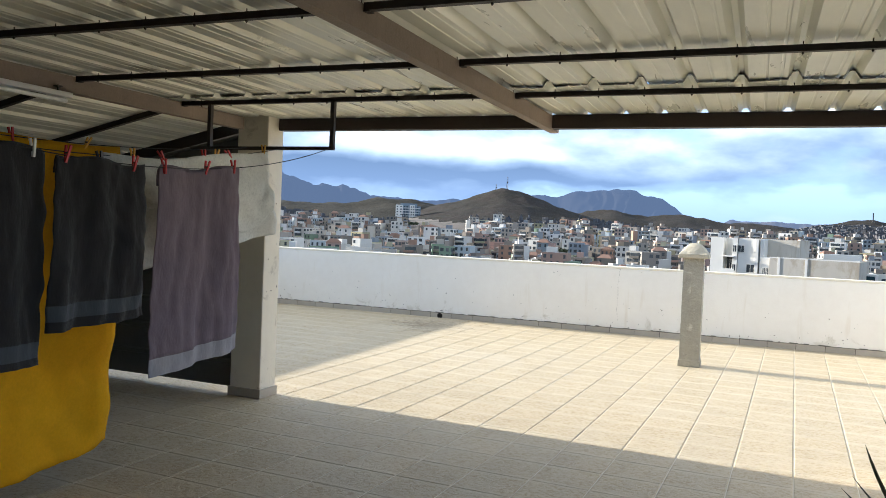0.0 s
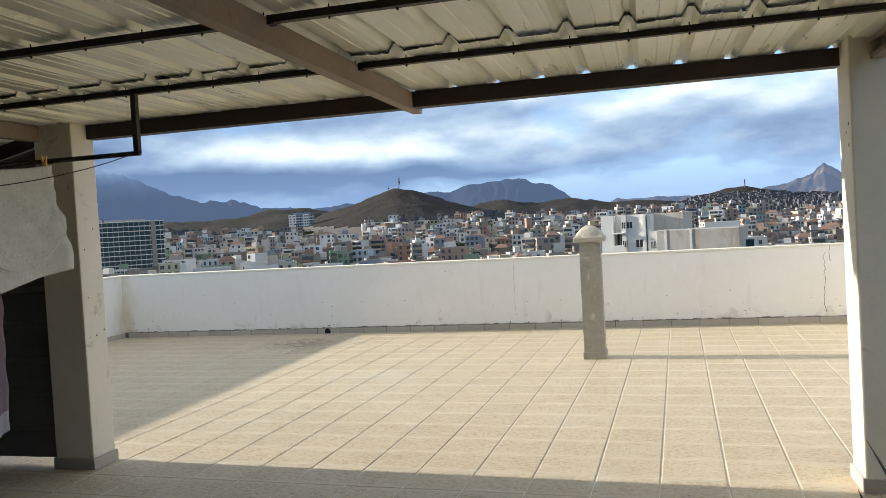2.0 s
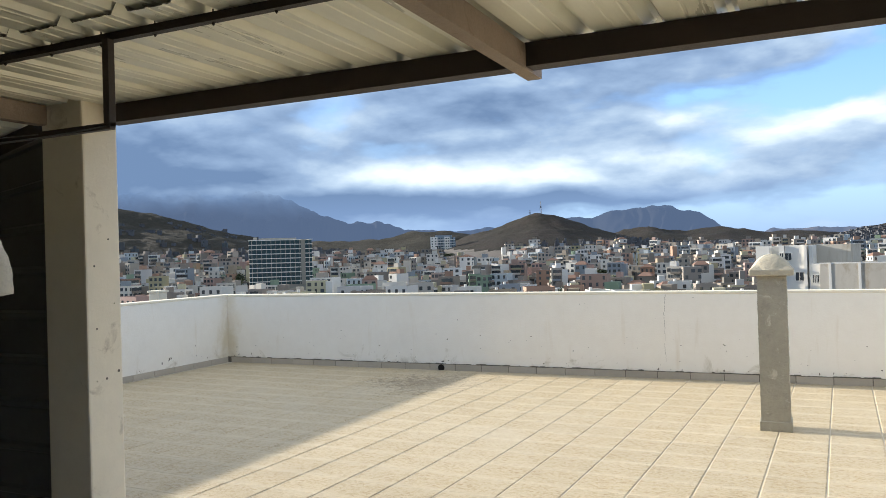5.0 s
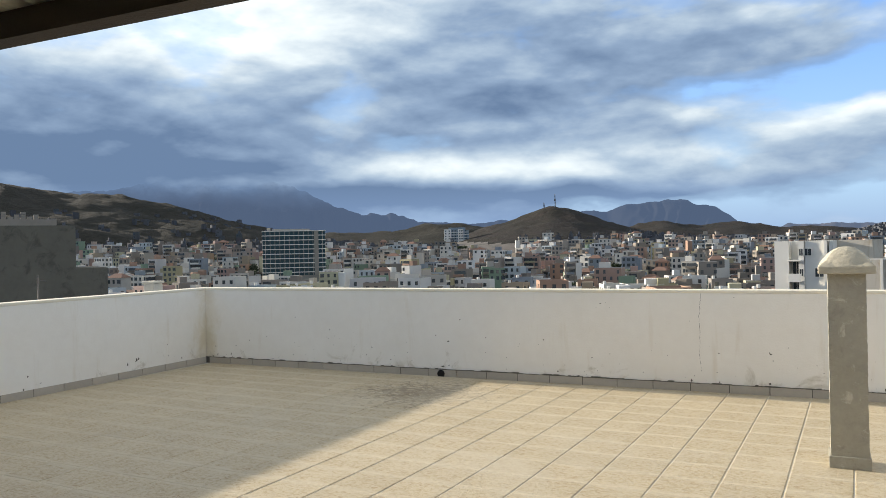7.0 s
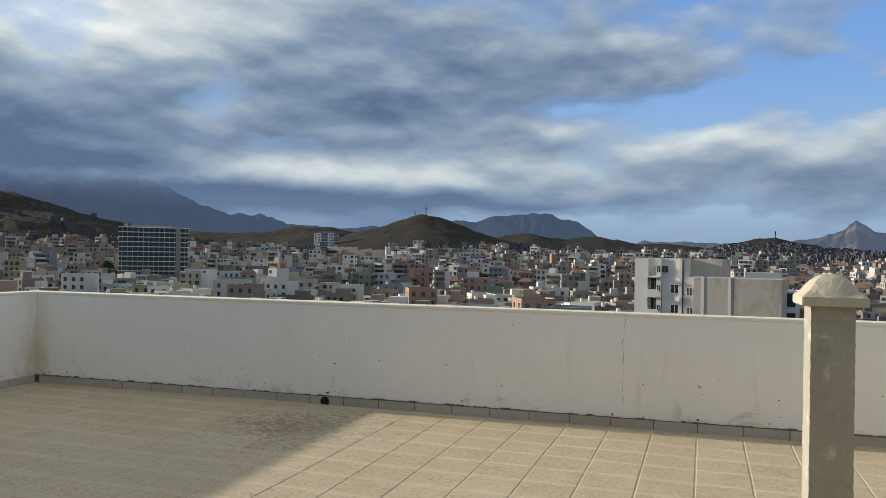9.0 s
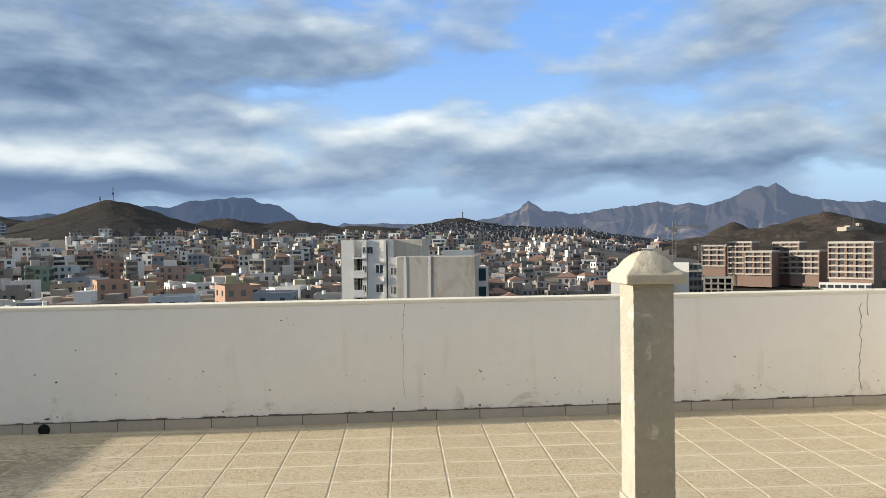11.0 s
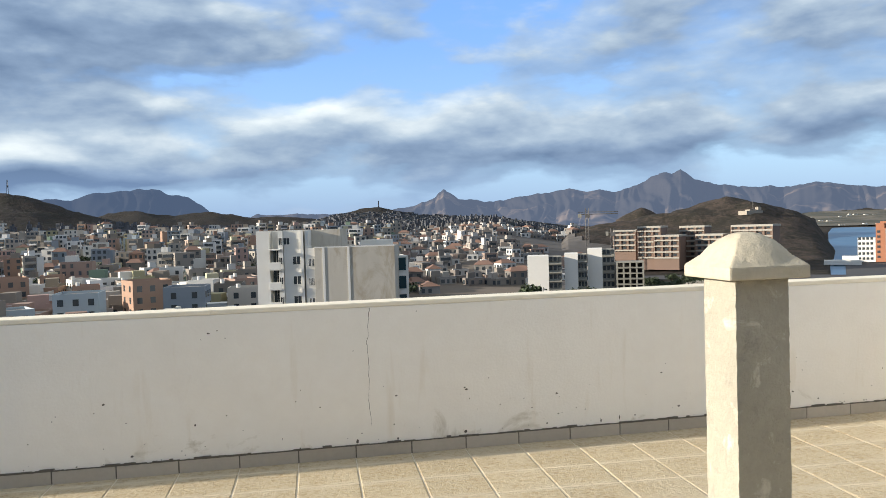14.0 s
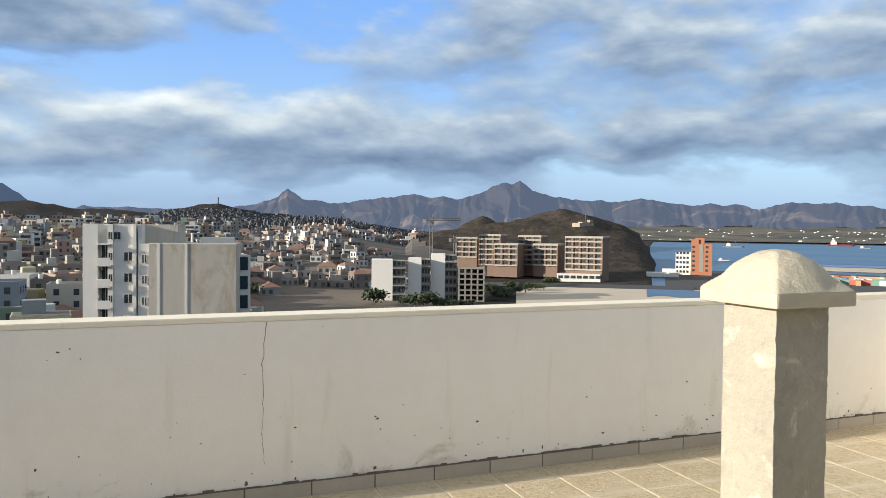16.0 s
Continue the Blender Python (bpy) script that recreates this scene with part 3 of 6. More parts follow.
def chip(parent, x, z, w, h, turn=None):
    """A ragged flake where the paint is gone."""
    bm = bmesh.new()
    n = 9
    w, h = w * 0.62, h * 0.62
    ring = [(x + w * math.cos(2 * math.pi * k / n) * random.uniform(0.5, 1.1), z + h * math.sin(2 * math.pi * k / n) * random.uniform(0.5, 1.1)) for k in range(n)]
    f = [bm.verts.new((a, -0.002, b)) for a, b in ring]
    g = [bm.verts.new((a, 0.004, b)) for a, b in ring]
    bm.faces.new(f)
    for k in range(n):
        bm.faces.new((f[k], f[(k + 1) % n], g[(k + 1) % n], g[k]))
    o = part("chip", bm, M["chip"], parent)
    if turn:
        o.matrix_basis = turn
    return o


for x, z, w, h in ((-0.98, 0.94, 0.018, 0.010), (-0.92, 0.955, 0.010, 0.008), (-1.03, 0.90, 0.006, 0.006), (-0.87, 0.90, 0.007, 0.01), (-4.69, 0.543, 0.012, 0.012), (-4.62, 0.46, 0.009, 0.008), (-4.75, 0.44, 0.008, 0.006), (-2.75, 0.72, 0.011, 0.010), (-5.25, 0.70, 0.016, 0.006), (-3.75, 0.18, 0.014, 0.01), (0.01, 0.115, 0.018, 0.026), (0.80, 0.122, 0.022, 0.020), (0.30, 0.11, 0.010, 0.02), (1.85, 0.12, 0.012, 0.03), (2.0, 0.13, 0.010, 0.03), (-6.65, 0.13, 0.015, 0.02), (-6.40, 0.15, 0.014, 0.03), (0.46, 1.02, 0.01, 0.006), (0.0, 0.76, 0.018, 0.003), (-3.0, 0.125, 0.05, 0.018)):
    chip(wall_north, x, z, w, h)
for k in range(170):
    z = 0.10 + random.random() ** 2.2 * 0.42
    s = random.uniform(0.002, 0.009) if random.random() < 0.85 else random.uniform(0.008, 0.016)
    chip(wall_north, random.uniform(XL + 0.1, XR - 0.1), z, s * random.uniform(0.8, 1.8), s)
west = pose(XL, 0, 0, 0, 0, 90)
for k in range(16):
    chip(wall_west, random.uniform(-6, -0.3), 0.10 + random.random() ** 2 * 0.3, 0.012 * random.uniform(0.5, 1.8), 0.012 * random.uniform(0.5, 2), west)
for x in (-1.45, -1.30, -1.27):
    chip(wall_west, x, 0.22 + (x + 1.3) * 0.3, 0.022, 0.04, west)

# drain mouth in the skirting: a black disc in place of its shaded inside
bm = bmesh.new()
rod(bm, (-3.02, -0.020, 0.034), (-3.02, -0.012, 0.034), 0.05, n=18)
part("drain_mouth", bm, M["dark"], wall_north, "round drain mouth in the skirting, its shaded inside put on as a black disc")


# ---- the garden post ----
post = empty("stone_post", 1.460, -2.528, 0, "weathered cement post with a domed cap, standing on the tiles", "post")
bm = bmesh.new()
n, hw = 60, 0.121
rows = []
for k in range(n + 1):
    z = 0.08 + (1.372 - 0.08) * k / n
    ring = []
    for sx, sy in ((-1, -1), (1, -1), (1, 1), (-1, 1)):
        a = Vector((sx * hw, sy * hw, z))
        b = Vector(((1, -1), (1, 1), (-1, 1), (-1, -1))[((-1, -1), (1, -1), (1, 1), (-1, 1)).index((sx, sy))] + (0,))
        for j in range(4):
            p = a + Vector((b.x - sx, b.y - sy, 0)) * hw * j / 4
            q = noise.noise_vector(p * 14) * 0.0012 + noise.noise_vector(p * 31) * (0.0036 if j == 0 else 0.0014)
            ring.append(bm.verts.new(p + Vector((q.x, q.y, 0))))
    rows.append(ring)
for a, b in zip(rows, rows[1:]):
    for j in range(16):
        bm.faces.new((a[j], a[(j + 1) % 16], b[(j + 1) % 16], b[j]))
part("shaft", bm, M["cement"], post)
boxes("plinth", M["cement"], post, (-0.134, 0.134, -0.134, 0.134, 0.0, 0.085), bevel=0.006)
cap = boxes("cap_slab", M["cap_cement"], post, (-0.182, 0.182, -0.182, 0.182, 1.372, 1.426), bevel=0.009)
bm = bmesh.new()
n, rows = 40, []
for i in range(n + 1):
    row = []
    for j in range(n + 1):
        u, v = 2 * i / n - 1, 2 * j / n - 1
        m = max(abs(u), abs(v))
        h = 0.138 * (1 - (0.55 * m + 0.45 * min(1.0, math.hypot(u, v))) ** 2.3)
        p = Vector((u * 0.181, v * 0.181, 1.424 + h))
        row.append(bm.verts.new(p + (noise.noise_vector(p * 14) * 0.003 + noise.noise_vector(p * 45) * 0.0016) * (0.15 + 0.85 * (1 - m ** 3))))
    rows.append(row)
for i in range(n):
    for j in range(n):
        bm.faces.new((rows[i][j], rows[i + 1][j], rows[i + 1][j + 1], rows[i][j + 1]))
part("dome", bm, M["cap_cement"], cap, "rounded pyramid dome with scratched limewash", smooth=True)


# ---- the covered part ----
ZB, ZT = 2.465, 2.571                     # beam's lower and upper edge
Y_FRONT = -6.70


def column(x0, x1, y0, y1, label):
    ob = empty("column", (x0 + x1) / 2, (y0 + y1) / 2, 0, label, "column", "roof columns")
    a, b = (x1 - x0) / 2, (y1 - y0) / 2
    boxes("shaft", M["cream_plaster"], ob, (-a, a, -b, b, 0.0, 2.60), bevel=0.012)
    boxes("plinth", M["skirting"], ob, (-a - 0.014, a + 0.014, -b - 0.014, b + 0.014, 0.0, 0.085), bevel=0.004)
    for k in range(7):
        bm = bmesh.new()
        r = random.uniform(0.004, 0.010)
        z = random.uniform(0.5, 2.4)
        yy = random.uniform(-b * 0.8, b * 0.8)
        for s in (-1, 1):
            rod(bm, (s * (a - 0.001), yy, z), (s * (a + 0.0015), yy, z), r, n=7)
        part("chip", bm, M["chip"], ob)
    return ob


column(-2.27, -1.94, -6.965, -6.72, "cream plastered roof column with peeling paint beside the laundry")
column(3.25, 3.57, -7.00, -6.72, "cream plastered roof column with a sunlit side")

steel = tagged(boxes("header_beam", M["header"], None, (-1.94, 3.25, -6.80, -6.74, ZB, ZT), (-1.94, 3.25, -6.74, -6.70, ZT - 0.012, ZT), (-1.94, 3.25, -6.74, -6.70, ZB, ZB + 0.012)), "dark brown steel channel beam between the columns", "beam")


def rafter(x, y_end, label):
    """A lipped channel: web, two flanges, and the bolts along the web."""
    root = empty("rafter", x, y_end, 0, label, "rafter", "rafters")
    L = YN - y_end
    boxes("web", M["rafter"], root, (0.063, 0.070, L, 0, 2.460, 2.558))
    for z0, z1 in ((2.452, 2.460), (2.558, 2.566)):
        boxes("flange", M["rafter"], root, (0.0, 0.070, L, 0, z0, z1), bevel=0.0015)
    for z0, z1 in ((2.460, 2.478), (2.540, 2.558)):
        boxes("lip", M["rafter"], root, (0.0, 0.005, L, 0, z0, z1))
    for k, y in enumerate(PURLINS):
        for side in (-0.030, 0.0705):
            boxes("cleat", M["purlin"], root, (side, side + 0.030, y - y_end - 0.022, y - y_end + 0.022, 2.533, 2.538))
    return root


PURLINS = (-7.80, -8.86, -9.98, -11.10, -12.20, -13.30)
rafter(0.565, -6.57, "rusty brown steel channel rafter with a cut end past the beam")
rafter(-2.26, -6.99, "rusty brown steel channel rafter over the column")
rafter(3.36, -6.86, "rusty brown steel channel rafter over the column")

for y in PURLINS:
    for x0, x1 in ((-2.19, 0.565), (0.635, 3.36)):
        tagged(boxes("purlin", M["purlin"], None, (x0, x1, y - 0.018, y + 0.018, 2.540, 2.572)), "thin dark steel purlin under the sheet roof", "purlin", "purlins")

PITCH, RIB = 0.2915, 0.046


def profile(x0, x1, z):
    """A trapezoid sheet's section: flat pans with raised ribs and two faint stiffeners."""
    pts, k = [], 0
    x = x0
    while x < x1 - 0.01:
        for dx, dz in ((0, 0), (0.085, 0), (0.090, 0.004), (0.100, 0.004), (0.105, 0), (0.170, 0), (0.175, 0.004), (0.185, 0.004), (0.190, 0), (0.215, 0), (0.246, RIB), (0.274, RIB), (0.305, 0), (0.312, 0)):
            if dx < 0.311:
                pts.append((x + dx * PITCH / 0.312, z + dz))
        x += PITCH
    pts.append((x, z))
    return pts


def sheet_of(name, x0, n, y0, y1, z, m=None, group="roof sheets"):
    pts = profile(x0, x0 + n * PITCH, z)
    bm = bmesh.new()
    rows = []
    steps = 5
    for k in range(steps + 1):
        y = y0 + (y1 - y0) * k / steps
        row = []
        for x, zz in pts:
            wob = 0.006 * noise.noise((x * 3.1, y * 1.7, z)) if 0 < k < steps else 0.010 * noise.noise((x * 4.0, y * 9.0, 3.0))
            row.append((bm.verts.new((x, y, zz + wob)), bm.verts.new((x, y, zz + wob + 0.0025))))
        rows.append(row)
    for a, b in zip(rows, rows[1:]):
        for j in range(len(pts) - 1):
            bm.faces.new((a[j][0], a[j + 1][0], b[j + 1][0], b[j][0]))
            bm.faces.new((a[j][1], b[j][1], b[j + 1][1], a[j + 1][1]))
    for row, flip in ((rows[0], 1), (rows[-1], -1)):
        for j in range(len(pts) - 1):
            f = bm.faces.new((row[j][0], row[j][1], row[j + 1][1], row[j + 1][0]))
            f.material_index = 1
    ob = part(name, bm, [M["sheet"], M["sheet_edge"]])
    tagged(ob, "cream painted trapezoid steel roof sheet", "roof sheet", group)
    if m:
        ob.matrix_basis = m
    return ob


# front row laps over the rear row near the first purlin
for k in range(7):
    x0 = -2.255 + k * 3 * PITCH
    nn = 3 - (k == 6)
    sheet_of("roof_sheet", x0, nn, -7.97, -6.62, 2.574 + 0.001 * (k % 2))
    sheet_of("roof_sheet", x0, nn, YN, -7.70, 2.590 + 0.001 * (k % 2))
for k in range(20):
    x = -2.255 + 0.243 + k * PITCH
    for y in PURLINS[:3]:
        bm = bmesh.new()
        rod(bm, (x, y + 0.006, 2.528), (x, y + 0.006, 2.592), 0.003, n=6)
        rod(bm, (x, y + 0.006, 2.532), (x, y + 0.006, 2.539), 0.006, n=6)
        tagged(part("hook_bolt", bm, M["purlin"]), "rusty hook bolt through a roof rib", "bolt", "hook bolts")

# added strips that block sky light in the gap between the roofs
tagged(boxes("roof_flashing", M["sheet"], None, (-2.276, -2.246, YN, -6.70, 2.568, 2.66), (-2.58, -2.276, YN, -6.72, 2.585, 2.592)), "added cream strips closing the gap between the two roofs against sky light", "flashing")

# the lower lean-to beside the column, closed by a dark sheet fence and an added wall
lean = pose(-2.27, 0, 2.50, 0, 0, 0) @ Matrix.Rotation(radians(-12.4), 4, "Y")
for k in range(4):
    sheet_of("leanto_sheet", -3.74 + k * 3 * PITCH, 3, YN, -6.72, 0.06 + 0.001 * (k % 2), lean, "lean-to sheets")
for y in PURLINS[:5]:
    o = tagged(boxes("purlin", M["purlin"], None, (-3.55, 0.0, y - 0.02, y + 0.02, 0.015, 0.058)), "thin dark steel purlin under the lean-to roof", "purlin", "purlins")
    o.matrix_basis = lean
o = tagged(boxes("edge_beam", M["purlin"], None, (-3.55, 0.0, -6.86, -6.80, -0.05, 0.057)), "dark steel edge beam of the lean-to", "beam")
o.matrix_basis = lean

fence = empty("sheet_fence", -4.0, -6.876, 0.0, "dark ribbed metal sheet fence with a gap above the floor", "fence")
z = 0.06
while z < 2.40:
    bm = bmesh.new()
    prev = None
    for dz, d in ((0.0, 0.0), (0.20, 0.0), (0.215, 0.022), (0.245, 0.022), (0.26, 0.0), (0.265, 0.0)):
        cur = []
        for x, lim in ((-5.72, 1.711), (-2.275, 2.42)):
            q = min(z + dz, lim)
            cur.append((bm.verts.new((x + 4.0, -0.004 - d, q)), bm.verts.new((x + 4.0, 0.004 - d, q))))
        if prev and cur[1][0].co.z - prev[1][0].co.z > 1e-5:
            bm.faces.new((prev[0][0], prev[1][0], cur[1][0], cur[0][0]))
            bm.faces.new((prev[0][1], cur[0][1], cur[1][1], prev[1][1]))
        prev = cur
    part("sheet_band", bm, M["panel_dark"], fence)
    z += 0.265
# added wall out of view: stops the low sun reaching under the roof
tagged(boxes("wall_leanto", M["cream_plaster"], None, (-5.90, -5.72, YN, -6.70, -0.004, 2.0)), "plain plastered wall added out of view to keep sun from under the lean-to", "wall", kind="structure")

# fluorescent batten under the rafter
lamp = empty("tube_lamp", -2.17, -9.30, 2.40, "white fluorescent batten lamp hung under the rafter, switched off", "lamp")
housing = boxes("housing", M["pvc"], lamp, (-0.03, 0.03, -0.62, 0.36, 0.01, 0.045), bevel=0.006)
bm = bmesh.new()
rod(bm, (0, -0.60, -0.012), (0, 0.33, -0.012), 0.015, n=12)
part("tube", bm, M["lamp_glass"], housing, smooth=True)
bm = bmesh.new()
rod(bm, (0, 0.26, 0.04), (0, 0.26, 0.085), 0.006)
box(bm, -0.02, 0.02, 0.24, 0.28, 0.07, 0.08)
part("hanger", bm, M["purlin"], lamp)

# ---- clothes lines ----
frame_ob = empty("clothesline_frame", -0.76, -7.84, 2.19, "dark steel pipe frame hung from a purlin for the clothes lines", "clothesline frame")
boxes("hanger", M["pipe"], frame_ob, (-0.016, 0.016, -0.016, 0.016, 0.0, 0.345))
boxes("hanger", M["pipe"], frame_ob, (-1.136, -1.104, -0.016, 0.016, 0.0, 0.345))
boxes("crossbar", M["pipe"], frame_ob, (-1.30, 0.016, -0.013, 0.013, -0.013, 0.013))
far = empty("clothesline_frame", -0.76, -12.2, 2.19, "dark steel pipe frame hung from a purlin for the clothes lines", "clothesline frame")
for k in (0, -1.12):
    boxes("hanger", M["pipe"], far, (k - 0.016, k + 0.016, -0.016, 0.016, 0.0, 0.345))
boxes("crossbar", M["pipe"], far, (-1.30, 0.016, -0.013, 0.013, -0.013, 0.013))


def sag(line, y):
    """Height of a line's cord at y."""
    f = (y + 12.2) / (12.2 - 7.84)
    return 2.195 - {0: 0.34, 1: 0.24, 2: 0.16}[line] * 4 * f * (1 - f) * (0.75 + 0.25 * f if line == 0 else 1)


LINE_X = (-0.765, -1.16, -1.52)
for k, x in enumerate(LINE_X):
    bm = bmesh.new()
    ys = [-12.2 + (12.2 - 7.84) * i / 40 for i in range(41)]
    for a, b in zip(ys, ys[1:]):
        rod(bm, (x, a, sag(k, a)), (x, b, sag(k, b)), 0.0028, n=5)
    tagged(part("clothes_line", bm, M["cord"]), "taut dark cord loaded with laundry", "clothesline", "clothes lines")


def cloth(name, line, y0, y1, drop0, drop1, mat, label, category, folds=5, amp=0.03, band=None, flare=0.0, curl=None, seed=1, border=0.16, hem=0.0, overlay=None):
    """Cloth folded over a cord; drop0 and drop1 are the lengths at y0 and y1. curl(u, v): extra shift."""
    root = empty(name, LINE_X[line], (y0 + y1) / 2, 0, label, category, "laundry")
    cy = (y0 + y1) / 2

    def point(u, v):
        y = y0 + (y1 - y0) * u
        top = sag(line, y)
        length = drop0 + (drop1 - drop0) * u
        z = top + 0.004 - v * length + 0.012 * math.sin(u * 9 + seed) * (1 - v)
        uu = u + 0.05 * math.sin(v * 2.2 + seed)
        skew = uu + 0.22 * v * math.sin(seed * 2.3)
        wave = 2.2 * noise.noise((skew * folds * 0.9, v * 0.8, seed)) + 0.45 * noise.noise((skew * folds * 2.6, v * 1.6, seed + 3))
        x = amp * wave * (0.2 + 0.8 * min(1.0, v * 1.5)) + 0.010 * noise.noise((u * 7, v * 7, seed)) + 0.006 * noise.noise((u * 22, v * 12, seed))
        yy = y + (u - 0.5) * flare * v + 0.012 * noise.noise((u * 3, v * 9, seed + 5))
        if curl:
            dx, dy, dz = curl(u, v)
            x, yy, z = x + dx, yy + dy, z + dz
        return Vector((x, yy - cy, z))

    nu, nv = 44, 44
    cut = 1 - border if band else 1.0

    def grid(v0, v1, m, nm, lab="", above=None):
        bm = bmesh.new()
        rows = [[bm.verts.new(point(i / nu, v0 + (v1 - v0) * j / nv)) for i in range(nu + 1)] for j in range(nv + 1)]
        if v0 == 0.0:
            back = [[bm.verts.new(point(i / nu, 0.10 * j / 4) - Vector((0.012 * min(1, j), 0, 0))) for i in range(nu + 1)] for j in range(5)]
            rows = back[::-1][:-1] + rows
        for a, b in zip(rows, rows[1:]):
            for i in range(nu):
                bm.faces.new((a[i], a[i + 1], b[i + 1], b[i]))
        ob = part(nm, bm, m, above or root, lab, smooth=True)
        s = ob.modifiers.new("thickness", "SOLIDIFY")
        s.thickness, s.offset = 0.004, 0.0
        return ob

    main = grid(0.0, cut, mat, "cloth")
    if overlay:
        bm = bmesh.new()
        rows = [[bm.verts.new(point(i / nu, overlay(i / nu) * j / nv) + Vector((0.008 + 0.05 * j / nv + 0.010 * noise.noise((i * 0.3, j * 0.12, 6.0)), 0, 0))) for i in range(nu + 1)] for j in range(nv + 1)]
        for a, b in zip(rows, rows[1:]):
            for i in range(nu):
                bm.faces.new((a[i], a[i + 1], b[i + 1], b[i]))
        fold = part("front_fold", bm, mat, root, smooth=True)
        fold.modifiers.new("thickness", "SOLIDIFY").thickness = 0.004
    if band:
        grid(cut, 1.0 - hem, band, "border", "woven border band", main)
    if band and hem:
        grid(1.0 - hem, 1.0, mat, "hem", "", main)
    return root


cloth("towel", 0, -9.61, -8.93, 1.14, 1.12, M["towel_purple"], "greyish purple bath towel with a lace-like border pegged on the line", "towel", 4, 0.036, M["towel_band"], 0.03, seed=1, border=0.085)
cloth("towel", 0, -10.28, -9.72, 0.82, 0.79, M["towel_black"], "black bath towel with a dark woven band pegged on the line", "towel", 4, 0.042, M["towel_band_dark"], 0.10, seed=4, border=0.15, hem=0.06)
cloth("towel", 0, -10.95, -10.34, 1.02, 0.97, M["towel_black"], "long black bath towel pegged on the line", "towel", 4, 0.04, M["towel_band_dark"], 0.03, seed=7, border=0.11, hem=0.035)
def sheet_corner(u, v):
    """The free corner swings out past its pinched middle."""
    k = max(0.0, (u - 0.82) / 0.18)
    return (0.03 * v * math.sin(u * 8), k * (0.075 * max(0.0, v - 0.55) / 0.45 - 0.03 * math.sin(math.pi * min(1.0, v / 0.62))), 0.0)


def sheet_overlay(u):
    """How far down the doubled front layer hangs."""
    return max(0.45, 0.875 - (11.0 if u > 0.82 else 6.0) * (u - 0.82) ** 2)


cloth("white_sheet", 1, -9.62, -8.09, 0.68, 0.61, M["sheet_white"], "crumpled white patterned sheet doubled over the line", "sheet", 6, 0.04, None, 0.0, sheet_corner, seed=2, overlay=sheet_overlay)
def blanket_creases(u, v):
    """Sharp slanting creases low down and a rolled side edge."""
    r = 0.5 - abs(noise.noise((u * 4.5 + v * 2.0, v * 4.0 - u * 1.5, 8.0)))
    s = 0.5 - abs(noise.noise((u * 9.0 - v * 3.0, v * 7.0, 5.0)))
    edge = max(0.0, (u - 0.93) / 0.07)
    return (v * (0.075 * r + 0.030 * s) - 0.05 * edge * edge * v, 0.0, 0.035 * v * noise.noise((u * 3.0, 2.0, 4.0)))


cloth("blanket", 2, -11.2, -9.15, 1.95, 1.86, M["blanket"], "mustard yellow blanket hanging down almost to the floor", "blanket", 4, 0.055, None, 0.06, blanket_creases, seed=3)


def peg(line, y, mat, lean_deg, label):
    ob = empty("clothes_peg", LINE_X[line], y, sag(line, y), label, "clothes peg", "clothes pegs")
    for s in (-1, 1):
        bm = bmesh.new()
        v = box(bm, -0.004, 0.004, -0.006, 0.006, -0.042, 0.042, bevel=0.0015)
        o = part("prong", bm, mat, ob)
        o.matrix_basis = pose(0, 0, 0, lean_deg, 0, 0) @ pose(s * 0.009, 0, 0.008, 0, s * 9, 0)
    bm = bmesh.new()
    rod(bm, (-0.012, 0, 0.012), (0.012, 0, 0.012), 0.004, n=8)
    part("spring", bm, M["pipe"], ob)


for line, y, c, a in ((0, -8.99, "red", 8), (0, -9.24, "red", -14), (0, -9.58, "red", 10), (0, -9.80, "red", -10), (0, -10.02, "black", 16), (0, -10.22, "red", -12), (0, -10.40, "white", 4), (0, -10.80, "red", 9), (1, -8.13, "yellow", 5), (1, -8.52, "red", 50), (1, -8.66, "yellow", -12), (1, -8.78, "red", 12), (1, -9.16, "red", 40), (1, -9.40, "yellow", 8), (2, -9.40, "yellow", -30), (2, -9.9, "red", 12)):
    peg(line, y, M["plastic_" + c], a, c + " plastic clothes peg clipped on the line")

# drum behind the blanket, aloe in its pot
drum = empty("plastic_drum", -3.05, -8.10, 0, "dark blue plastic drum on the floor behind the laundry", "drum")
bm = bmesh.new()
prof = [(0.0, 0.0), (0.26, 0.0), (0.285, 0.03), (0.285, 0.28), (0.295, 0.30), (0.285, 0.32), (0.285, 0.60), (0.295, 0.62), (0.285, 0.64), (0.28, 0.86), (0.25, 0.90), (0.0, 0.90)]
rings = [[bm.verts.new((r * math.cos(2 * math.pi * k / 28), r * math.sin(2 * math.pi * k / 28), z)) for k in range(28)] for r, z in prof[1:-1]]
for a, b in zip(rings, rings[1:]):
    for k in range(28):
        bm.faces.new((a[k], a[(k + 1) % 28], b[(k + 1) % 28], b[k]))
bm.faces.new(rings[0][::-1])
bm.faces.new(rings[-1])
part("body", bm, M["plastic_blue"], drum, smooth=True)
bm = bmesh.new()
rod(bm, (0.0, 0, 0.895), (0.0, 0, 0.925), 0.262, n=28)
part("lid", bm, M["plastic_black"], drum)

pot = empty("potted_aloe", 2.90, -9.38, 0, "spiky grey-green aloe in a terracotta pot on the floor", "plant")
bm = bmesh.new()
prof = [(0.115, 0.0), (0.15, 0.24), (0.17, 0.24), (0.17, 0.29), (0.15, 0.29), (0.145, 0.25)]
rings = [[bm.verts.new((r * math.cos(2 * math.pi * k / 24), r * math.sin(2 * math.pi * k / 24), z)) for k in range(24)] for r, z in prof]
